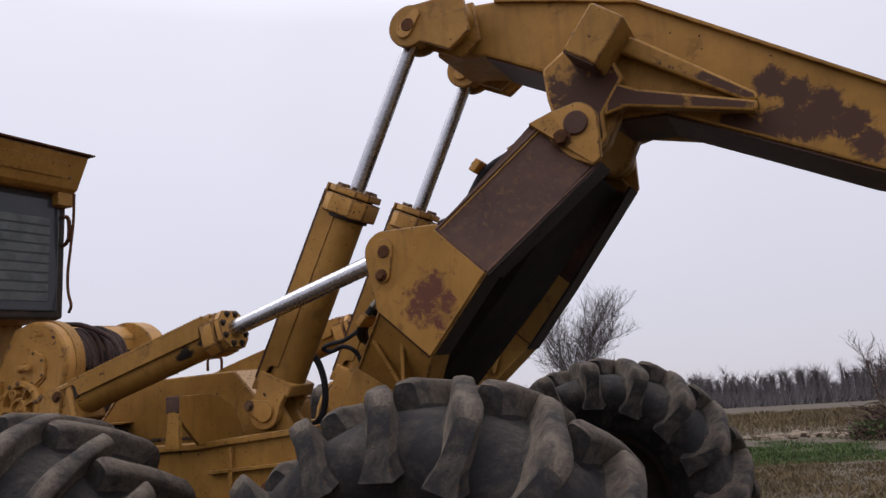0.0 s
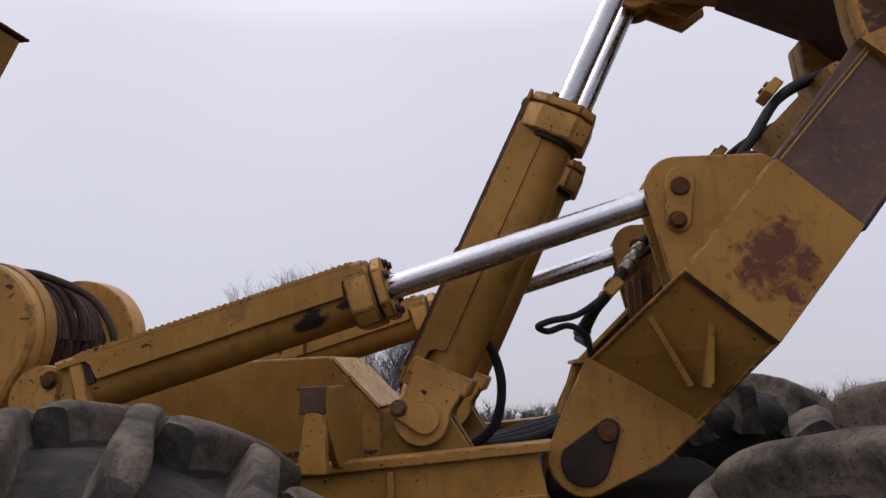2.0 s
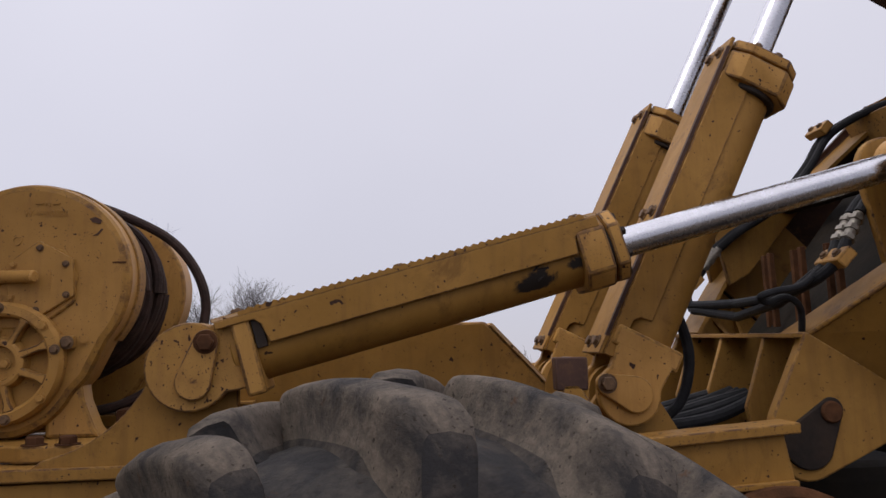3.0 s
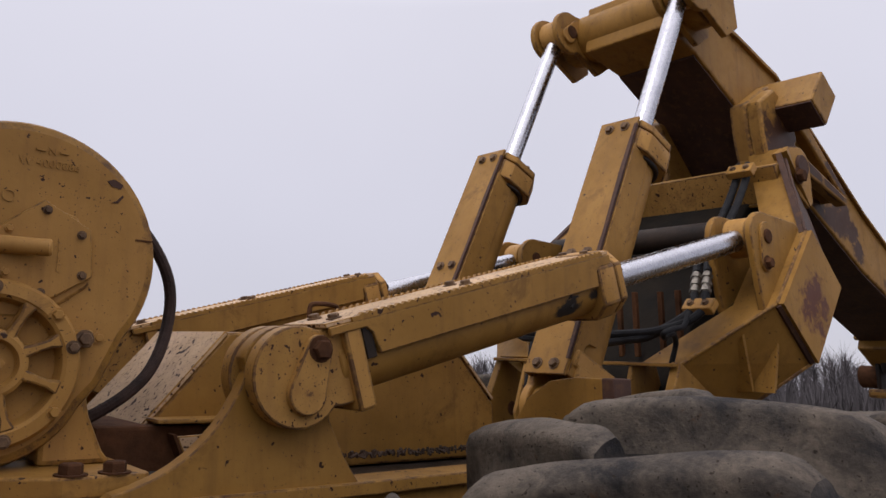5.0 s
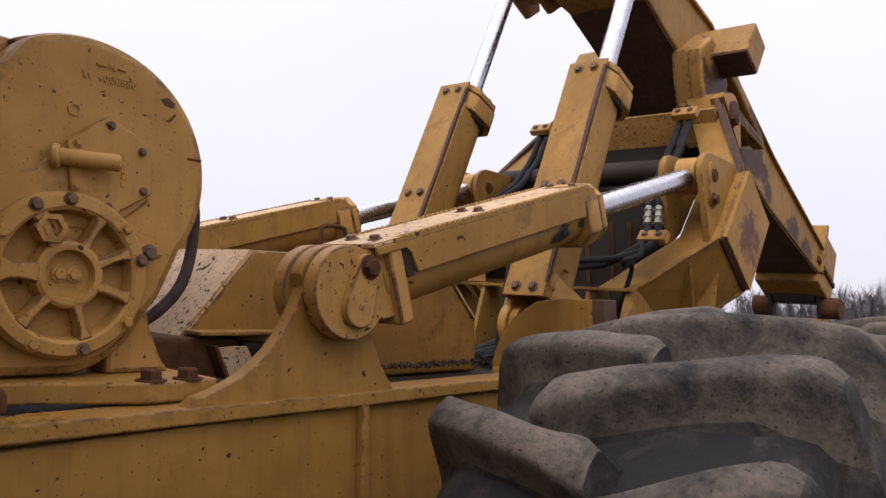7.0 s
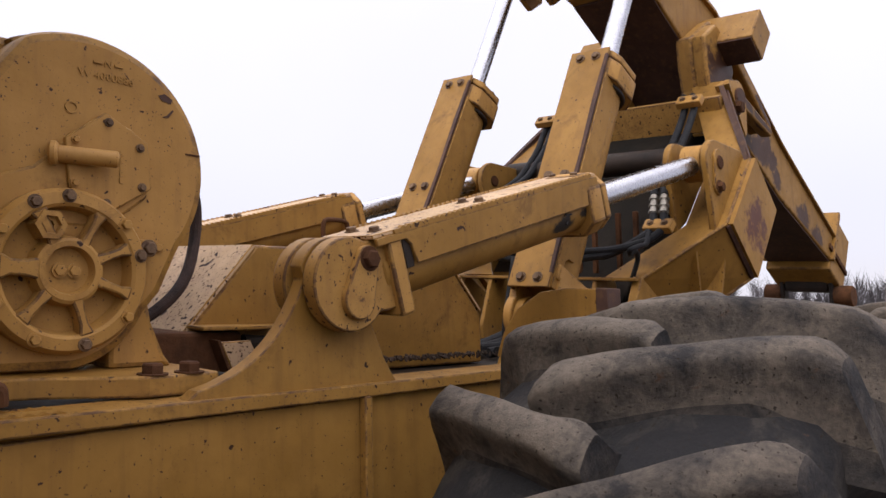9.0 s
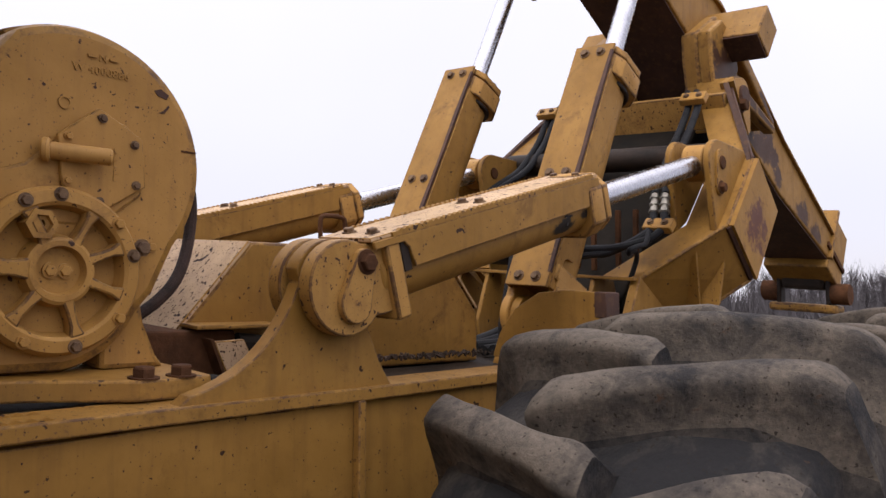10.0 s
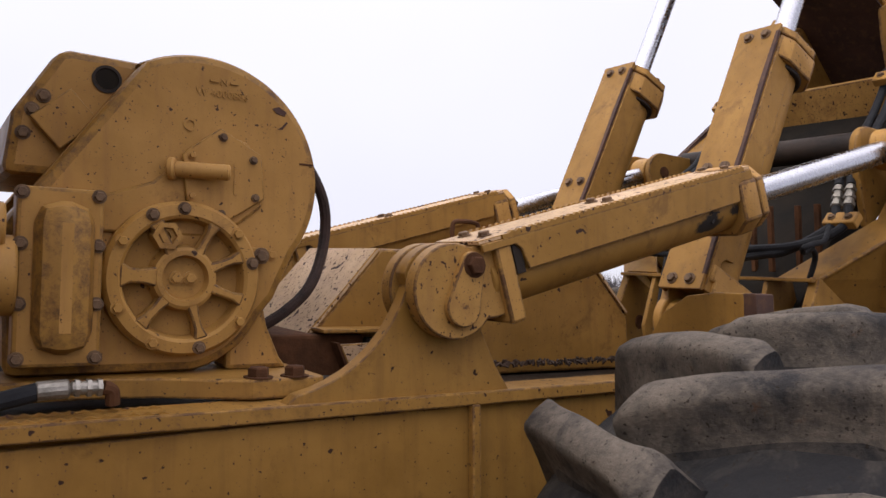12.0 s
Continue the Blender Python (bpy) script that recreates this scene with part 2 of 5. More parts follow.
# near-black that paints shade into hollows, gaps and openings
M_SHADE = worn_plain("dark_void_steel", (0.01, 0.009, 0.008), (0.02, 0.015, 0.011), 6, 0.85, spec=0.1)
M_GLASS = worn_plain("dark_cab_glass", (0.02, 0.022, 0.025), (0.035, 0.038, 0.042), 2, 0.12, 0.0, 0.02, 0.001)
M_GUARD = worn_plain("grey_mesh_steel", (0.055, 0.06, 0.06), (0.10, 0.108, 0.104), 10, 0.6, 0.3)
M_BARK = worn_plain("grey_bark", (0.06, 0.052, 0.052), (0.11, 0.098, 0.098), 6, 0.9)
M_WOOD = worn_plain("distant_grey_twigs", (0.055, 0.049, 0.052), (0.095, 0.084, 0.088), 0.3, 0.95)
M_POLE = worn_plain("grey_pole", (0.2, 0.2, 0.2), (0.3, 0.3, 0.3), 6, 0.6)
M_DRYGRASS = worn_plain("dry_grass_blade", (0.072, 0.054, 0.027), (0.128, 0.093, 0.048), 0.35, 0.9)
M_GREEN = worn_plain("green_grass_blade", (0.030, 0.052, 0.014), (0.060, 0.092, 0.026), 1.2, 0.9)
M_STONE = worn_plain("pale_rubble_stone", (0.10, 0.075, 0.055), (0.22, 0.175, 0.13), 2.0, 0.9)
M_EARTH = worn_plain("dark_root_earth", (0.016, 0.011, 0.008), (0.042, 0.026, 0.018), 5, 0.95, 0.0, 0.8, 0.05, spec=0.1)
M_TWIG = worn_plain("dead_brush_wood", (0.028, 0.018, 0.013), (0.082, 0.050, 0.036), 3, 0.9)


# ---- mesh helpers ----
def bm_prism(pts, y0, y1, bevel=0.006, bm=None, m=None):
    """A plate with the outline pts in (x, z), reaching from y0 to y1."""
    own = bmesh.new()
    a = [own.verts.new((x, y0, z)) for x, z in pts]
    b = [own.verts.new((x, y1, z)) for x, z in pts]
    own.faces.new(a)
    own.faces.new(b[::-1])
    n = len(pts)
    for i in range(n):
        own.faces.new((a[i], b[i], b[(i + 1) % n], a[(i + 1) % n]))
    bmesh.ops.recalc_face_normals(own, faces=own.faces)
    if bevel:
        es = [e for e in own.edges if e.calc_face_angle(0) > 0.5]
        res = bmesh.ops.bevel(own, geom=es, offset=bevel, segments=2, profile=0.5, affect="EDGES", clamp_overlap=True)
        for f_ in res["faces"]:
            f_.material_index = 1
    return merge(bm, own, m)


def merge(bm, own, m=None):
    if m is not None:
        own.transform(m)
    if bm is None:
        return own
    tmp = bpy.data.meshes.new("tmp")
    own.to_mesh(tmp)
    own.free()
    bm.from_mesh(tmp)
    bpy.data.meshes.remove(tmp)
    return bm


def bm_box(c, s, bevel=0.006, bm=None, m=None):
    x, y, z = (v / 2 for v in s)
    mm = Matrix.Translation(c) if m is None else m @ Matrix.Translation(c)
    return bm_prism([(-x, -z), (x, -z), (x, z), (-x, z)], -y, y, bevel, bm, mm)


def align(p0, p1):
    """The pose at p0 whose z runs towards p1."""
    p0, p1 = Vector(p0), Vector(p1)
    return Matrix.Translation(p0) @ (p1 - p0).to_track_quat("Z", "Y").to_matrix().to_4x4()


def bm_lathe(prof, seg=32, bm=None, m=None):
    """prof: (radius, height) pairs turned round z; radius 0 closes it."""
    own = bmesh.new()
    rings = []
    for r, h in prof:
        if r < 1e-6:
            rings.append([own.verts.new((0, 0, h))])
        else:
            rings.append([own.verts.new((r * math.cos(2 * math.pi * i / seg), r * math.sin(2 * math.pi * i / seg), h)) for i in range(seg)])
    for a, b in zip(rings, rings[1:]):
        for i in range(seg):
            j = (i + 1) % seg
            if len(a) == 1 and len(b) == 1:
                continue
            if len(a) == 1:
                own.faces.new((a[0], b[j], b[i]))
            elif len(b) == 1:
                own.faces.new((a[i], a[j], b[0]))
            else:
                own.faces.new((a[i], a[j], b[j], b[i]))
    bmesh.ops.recalc_face_normals(own, faces=own.faces)
    return merge(bm, own, m)


def bm_rod(p0, p1, r, seg=24, ch=0.004, bm=None):
    ln = (Vector(p1) - Vector(p0)).length
    return bm_lathe([(0, 0), (r - ch, 0), (r, ch), (r, ln - ch), (r - ch, ln), (0, ln)], seg, bm, align(p0, p1))


def spline(pts, n=10):
    """A smooth line through the points."""
    p = [Vector(q) for q in pts]
    p = [2 * p[0] - p[1]] + p + [2 * p[-1] - p[-2]]
    out = []
    for i in range(1, len(p) - 2):
        a, b, c, d = p[i - 1:i + 3]
        for k in range(n):
            t = k / n
            out.append(0.5 * (2 * b + (c - a) * t + (2 * a - 5 * b + 4 * c - d) * t * t + (3 * b - a - 3 * c + d) * t ** 3))
    out.append(p[-2])
    return out


def bm_tube(path, r, seg=10, bm=None, r1=None):
    """A round bar swept along a path, tapering to r1."""
    own = bmesh.new() if bm is None else bm
    prev = None
    up = Vector((0.3, 0.2, 0.93))
    n = len(path)
    for i, p in enumerate(path):
        d = (path[min(i + 1, n - 1)] - path[max(i - 1, 0)]).normalized()
        u = (up - d * up.dot(d)).normalized()
        v = d.cross(u)
        up = u
        rr = r if r1 is None else r + (r1 - r) * i / (n - 1)
        ring = [own.verts.new(p + (u * math.cos(2 * math.pi * k / seg) + v * math.sin(2 * math.pi * k / seg)) * rr) for k in range(seg)]
        if prev:
            for k in range(seg):
                own.faces.new((prev[k], prev[(k + 1) % seg], ring[(k + 1) % seg], ring[k]))
        else:
            own.faces.new(ring[::-1])
        prev = ring
    own.faces.new(prev)
    return own


def bm_bolt(p, n, r=0.014, h=0.012, bm=None):
    """A hexagon head on a washer at p, looking along n."""
    bm = bm_lathe([(0, 0), (r * 1.35, 0), (r * 1.35, 0.003), (0, 0.003)], 16, bm, align(p, Vector(p) + Vector(n)))
    return bm_lathe([(r, 0.003), (r, h * 0.85), (r * 0.85, h), (0, h)], 6, bm, align(p, Vector(p) + Vector(n)))


def bm_shell(quads, thick, bm=None, bevel=0.0):
    """A folded plate: corner loops that share corners, thickened by thick along their normals."""
    own = bmesh.new()
    seen = {}
    for q in quads:
        vs = []
        for p in q:
            k = tuple(round(c, 4) for c in p)
            if k not in seen:
                seen[k] = own.verts.new(p)
            vs.append(seen[k])
        own.faces.new(vs)
    bmesh.ops.recalc_face_normals(own, faces=own.faces)
    bmesh.ops.solidify(own, geom=own.faces[:], thickness=thick)
    bmesh.ops.recalc_face_normals(own, faces=own.faces)
    return merge(bm, own)


def arc(cx, cz, r, a0, a1, n):
    return [(cx + r * math.cos(radians(a0 + (a1 - a0) * i / n)), cz + r * math.sin(radians(a0 + (a1 - a0) * i / n))) for i in range(n + 1)]


def ob_of(name, bm, material, smooth=20):
    me = bpy.data.meshes.new(name)
    bm.to_mesh(me)
    bm.free()
    me.materials.append(material)
    me.materials.append(EDGE_OF.get(material.name, material))
    if smooth:
        me.shade_smooth()
        me.set_sharp_from_angle(angle=radians(smooth))
    return new(name, me)


# the machine's far side stands a little higher than its near side
LEAN = Matrix(((1, 0, 0, 0), (0, 1, 0, 0), (0, 0.072, 1, 0), (0, 0, 0, 1)))


def part(name, bm, material, parent, label="", smooth=20):
    if parent.name.startswith("log_skidder") or parent.get("on_machine"):
        if name not in ("wheel", "tyre"):
            bm.transform(LEAN)
        on_machine = True
    else:
        on_machine = False
    ob = ob_of(name, bm, material, smooth)
    ob.parent = parent
    if on_machine:
        ob["on_machine"] = 1
    if label:
        tagged(ob, label)
    return ob


def empty(name):
    e = new(name)
    e.empty_display_size = 0.2
    return e


# ---- ground and distance ----
GZ = 0.085
YC = 0.667
YT = -0.54
SLOPE = 0.06


def mirror(y):
    return 2 * YC - y


M_SOIL, nt_, bs_, ln_ = mat_base("dry_field_soil")
co_ = nt_.nodes.new("ShaderNodeTexCoord").outputs["Object"]
n1 = noise_node(nt_, co_, 0.05, 6, 0.6)
n2 = noise_node(nt_, co_, 1.2, 8, 0.7)
r1 = ramp_node(nt_, n1.outputs["Fac"], [(0.35, (0.042, 0.034, 0.019)), (0.65, (0.078, 0.051, 0.029))])
r2 = ramp_node(nt_, n2.outputs["Fac"], [(0.3, (0.55, 0.55, 0.55)), (0.7, (1.1, 1.1, 1.1))])
ln_(mix_node(nt_, 1.0, r1.outputs["Color"], r2.outputs["Color"], "MULTIPLY"), bs_.inputs["Base Color"])
bs_.inputs["Roughness"].default_value = 0.95
ln_(bump_node(nt_, n2.outputs["Fac"], 0.6, 0.05), bs_.inputs["Normal"])


def ground():
    bm = bmesh.new()
    rings = [0, 1, 2, 3, 4, 5.5, 7, 11, 17, 26, 40, 65, 110, 200, 400, 900, 2500]
    seg = 64
    prev = [bm.verts.new((0, 0, GZ))]
    for r in rings[1:]:
        ring = []
        for i in range(seg):
            a = 2 * math.pi * i / seg
            x, y = r * math.cos(a), r * math.sin(a)
            h = 0.0 if r < 7 else 0.25 * noise.noise((x * 0.06, y * 0.06, 0.0)) * min(1, (r - 6) / 20)
            h += SLOPE * (y - YT) * math.exp(-((r / 5.5) ** 4))
            ring.append(bm.verts.new((x, y, GZ + h)))
        for i in range(seg):
            j = (i + 1) % seg
            if len(prev) == 1:
                bm.faces.new((prev[0], ring[i], ring[j]))
            else:
                bm.faces.new((prev[i], ring[i], ring[j], prev[j]))
        prev = ring
    ob = ob_of("ground", bm, M_SOIL, 60)
    return tagged(ob, "dry brown field soil and stubble to the horizon", "ground", kind="structure")


ground()

# ---- the machine ----
skidder = tagged(empty("log_skidder"), "old yellow log skidder with folded boom and big lugged wheels", "vehicle")



def rail(y, s):
    """A side rail of the rear frame: web, top flange, ribs. s: -1 for the outer side towards smaller y."""
    web = part("frame_rail", bm_prism([(-1.5, 0.85), (1.56, 0.85), (1.52, 1.25), (1.46, 1.38), (1.44, 1.50), (0.8, 1.45), (-1.5, 1.405)], y - 0.012, y + 0.012, 0.003), M_YEL, skidder, "yellow side plate of the rear frame")
    ya, yb = sorted((y + s * 0.03, y - s * 0.075))
    part("top_flange", bm_prism([(-1.5, 1.425), (0.1, 1.437), (0.8, 1.446), (1.48, 1.495), (1.48, 1.522), (0.8, 1.474), (0.1, 1.467), (-1.5, 1.455)], ya, yb, 0.004), M_WORN, web, "chipped flange edge")
    ya, yb = sorted((y + s * 0.012, y + s * 0.035))
    part("weld_rib", bm_box((0.045, (ya + yb) / 2, 1.14), (0.022, yb - ya, 0.598), 0.004), M_WORN, web)
    part("lower_flange", bm_prism([(0.9, 1.335), (1.46, 1.365), (1.46, 1.380), (0.9, 1.350)], ya - 0.0, yb, 0.003), M_WORN, web)
    part("weld_rib", bm_box((1.02, (ya + yb) / 2, 1.15), (0.022, yb - ya, 0.60), 0.004), M_WORN, web)
    return web


near_rail = rail(0.09, -1)
far_rail = rail(mirror(0.09), 1)
part("deck_plate", bm_box((0.0, YC, 1.425), (2.9, 0.84, 0.02), 0.003), M_GREASE_SHADE, skidder, "dark deck plate between the rails")


def hump():
    """The raised tunnel between the rails."""
    ya, yb = 0.45, mirror(0.45)
    body = part("tunnel_cover", bm_prism([(-0.195, 1.44), (-0.195, 1.55), (0.015, 1.787), (0.735, 1.797), (0.92, 1.60), (0.92, 1.44)], ya, yb, 0.008), M_YEL, skidder, "yellow raised tunnel box on the deck")
    d = Vector((0.21, 0, 0.237)).normalized()
    n = Vector((-d.z, 0, d.x))
    c = Vector((-0.09, YC, 1.6685)) + n * 0.006
    m = Matrix.Translation(c) @ Matrix(((d.x, 0, n.x), (0, 1, 0), (d.z, 0, n.z))).to_4x4()
    part("front_panel", bm_box((0, 0, 0), (0.30, yb - ya + 0.01, 0.012), 0.003, None, m), M_FADED, body, "faded panel with many paint chips")
    d2 = Vector((0.185, 0, -0.197)).normalized()
    n2 = Vector((-d2.z, 0, d2.x))
    c2 = Vector((0.8275, YC, 1.6985)) + n2 * 0.006
    m2 = Matrix.Translation(c2) @ Matrix(((d2.x, 0, n2.x), (0, 1, 0), (d2.z, 0, n2.z))).to_4x4()
    part("rear_panel", bm_box((0, 0, 0), (0.24, yb - ya + 0.01, 0.012), 0.003, None, m2), M_FADED, body, "faded panel with many paint chips")
    return body


tunnel = hump()

# horizontal cylinders: pivots on the horn plates, rods to the boom's ears
H0, H1 = (-0.036, 1.692), (1.885, 2.222)


def horn(y, s):
    """The plate that carries a cylinder's base; its front edge sweeps down to the rail."""
    pts = [(-0.42, 1.445)]
    p0, p1, p2 = Vector((-0.42, 1.472)), Vector((-0.20, 1.50)), Vector((-0.125, 1.70))
    for i in range(1, 11):
        t = i / 10
        q = p0 * (1 - t) ** 2 + p1 * 2 * t * (1 - t) + p2 * t * t
        pts.append((q.x, q.y))
    pts += arc(H0[0], H0[1], 0.105, 160, 10, 14)
    pts += [(0.07, 1.60), (0.11, 1.52), (0.16, 1.445)]
    h = part("horn_plate", bm_prism(pts, y - 0.02, y + 0.02, 0.0035), M_YEL, skidder, "yellow swept pivot plate welded on the rail")
    return h


def cyl_frame(a, b, y):
    """Local frame: x along the cylinder, z square to it, y across."""
    d = Vector((b[0] - a[0], 0, b[1] - a[1]))
    ln = d.length
    d.normalize()
    n = Vector((-d.z, 0, d.x))
    return Matrix.Translation((a[0], y, a[1])) @ Matrix(((d.x, 0, n.x), (0, 1, 0), (d.z, 0, n.z))).to_4x4(), ln


def xrod(x0, x1, r, m, bm=None, seg=28, ch=0.004, y=0.0, z=0.0):
    ln = x1 - x0
    t = Matrix.Translation((x0, y, z)) @ Matrix.Rotation(radians(90), 4, "Y")
    return bm_lathe([(0, 0), (r - ch, 0), (r, ch), (r, ln - ch), (r - ch, ln), (0, ln)], seg, bm, m @ t)


def yrod(x, z, y0, y1, r, m, bm=None, seg=28, ch=0.004):
    ln = y1 - y0
    t = Matrix.Translation((x, y0, z)) @ Matrix.Rotation(radians(-90), 4, "X")
    return bm_lathe([(0, 0), (r - ch, 0), (r, ch), (r, ln - ch), (r - ch, ln), (0, ln)], seg, bm, m @ t)


def serrated(x0, x1, z0, z1, pitch=0.020, deep=0.0055):
    """A strip outline whose upper edge is cut into grip teeth."""
    pts = [(x0, z0), (x1, z0), (x1, z1)]
    x = x1
    while x - pitch > x0:
        pts += [(x - pitch * 0.55, z1 + deep), (x - pitch, z1)]
        x -= pitch
    pts.append((x0, z1))
    return pts


def tilt_cylinder(y, s):
    """A boom cylinder lying along the side, its guard plate with a toothed walking edge. s: side that faces outward."""
    m, ln = cyl_frame(H0, H1, y)
    barrel = part("boom_cylinder", xrod(0.10, 1.08, 0.080, m), M_BARREL, skidder, "yellow hydraulic cylinder with a guard and toothed grip edges")
    # base clevis with two round ears
    for yy in (s * 0.053, -s * 0.053):
        bm = bm_prism(arc(0, 0, 0.105, 50, 310, 22) + [(0.09, -0.085), (0.15, -0.085), (0.15, 0.085), (0.09, 0.085)], yy - 0.021, yy + 0.021, 0.005, None, m)
        part("base_ear", bm, M_BATTERED, barrel, "round clevis ear with paint knocked off")
    part("base_collar", bm_box((0.138, 0, -0.012), (0.046, 0.185, 0.19), 0.008, None, m), M_CHIPPED, barrel)
    # dark filler draws the slot's shade as a solid strip
    part("guard_gap", bm_box((0.176, 0, 0.032), (0.026, 0.178, 0.07), 0.002, None, m), M_GREASE_SHADE, barrel, "dark strip painting the shaded slot under the guard")
    ky = s * 0.081
    keep = arc(0.002, -0.036, 0.043, 140, 350, 14) + arc(0.052, 0.046, 0.030, -25, 150, 8)
    part("pin_keeper", bm_prism(keep, min(ky - 0.01, ky + 0.01), max(ky - 0.01, ky + 0.01), 0.004, None, m), M_BATTERED, barrel, "teardrop keeper plate")
    p = m @ Vector((0.052, ky + s * 0.008, 0.046))
    part("bolt", bm_bolt(p, (0, s, 0), 0.021, 0.018), M_RUST, barrel, "rusty bolt")
    # guard: top plate and two side plates
    gm = part("cylinder_guard", bm_box((0.565, 0, 0.089), (0.98, 0.178, 0.010), 0.002, None, m), M_FADED, barrel, "faded guard plate with worn walking surface")
    for yy in (s * 0.090, -s * 0.090):
        pts = [(0.196, 0.003), (0.978, 0.003)] + [(0.984, 0.046), (1.0, 0.056), (1.052, 0.056), (1.052, 0.084)] + [(0.08, 0.084), (0.08, 0.066), (0.172, 0.066), (0.186, 0.05)]
        part("guard_side", bm_prism(pts, yy - 0.006, yy + 0.006, 0.003, None, m), M_YEL, gm)
        part("grip_teeth", bm_prism(serrated(0.14, 1.02, 0.084, 0.094), yy - 0.006, yy + 0.006, 0.0, None, m), M_WORN, gm, "toothed grip edge")
    for xx, yy in ((0.13, -0.04), (0.13, 0.04), (0.54, -0.03), (0.54, 0.03), (1.01, -0.04), (1.01, 0.04)):
        p = m @ Vector((xx, yy, 0.094))
        part("bolt", bm_bolt(p, m.to_3x3() @ Vector((0, 0, 1)), 0.013, 0.012), M_BOLT, gm)
    rs = random.Random(6)
    for k in range(9):
        zz = rs.uniform(-0.03, 0.025)
        mk = m @ Matrix.Translation((rs.uniform(0.86, 0.95), s * math.sqrt(0.0803 ** 2 - zz * zz), zz)) @ Matrix.Rotation(-s * math.asin(zz / 0.08), 4, "X") @ Matrix.Rotation(radians(rs.choice((8, 80, 95, 50, -30))), 4, "Y")
        part("paint_mark", bm_box((0, 0, 0), (rs.uniform(0.015, 0.035), 0.003, 0.0045), 0.0, None, mk), M_GREASE_SHADE, barrel, "black hand-drawn stroke")
    # gland end
    gl = [(0.0, -0.098), (0.055, -0.098), (0.098, -0.055), (0.098, 0.055), (0.055, 0.098), (-0.055, 0.098), (-0.098, 0.055), (-0.098, -0.055), (-0.055, -0.098)]
    mx = m @ Matrix.Translation((0.985, 0, 0)) @ Matrix.Rotation(radians(90), 4, "Z")
    gland = part("gland", bm_prism(gl, -0.078, 0.0, 0.008, None, mx), M_CHIPPED, barrel, "stepped gland block")
    # dark ring stands for the unlit gap between gland and cap
    part("gland_seam", xrod(1.055, 1.08, 0.088, m), M_GREASE_SHADE, gland, "dark ring drawn for the gap in the gland")
    part("gland_cap", bm_prism([(x * 0.95, z * 0.95) for x, z in gl], -0.120, -0.086, 0.006, None, mx), M_CHIPPED, gland)
    for k in range(8):
        a = radians(22.5 + 45 * k)
        p = m @ Vector((1.105, 0.078 * math.cos(a), 0.078 * math.sin(a)))
        part("bolt", bm_bolt(p, m.to_3x3() @ Vector((1, 0, 0)), 0.012, 0.014), M_GREASE_SHADE, barrel)
    part("rod", xrod(1.09, ln - 0.05, 0.040, m), M_CHROME, barrel, "bright chromed rod")
    eye = bm_prism(arc(0, 0, 0.075, 0, 360, 28)[:-1], -0.045, 0.045, 0.006, None, m @ Matrix.Translation((ln, 0, 0)))
    part("rod_eye", eye, M_CAST, barrel)
    return barrel


for yy, s in ((0.09, -1), (mirror(0.09), 1)):
    horn(yy, s)
    tilt_cylinder(yy, s)

# upright cylinders
V0 = (1.09, 1.592)
VD = Vector((0.446, 0.895)).normalized()
VL = 1.935
V1 = (V0[0] + VD.x * VL, V0[1] + VD.y * VL)


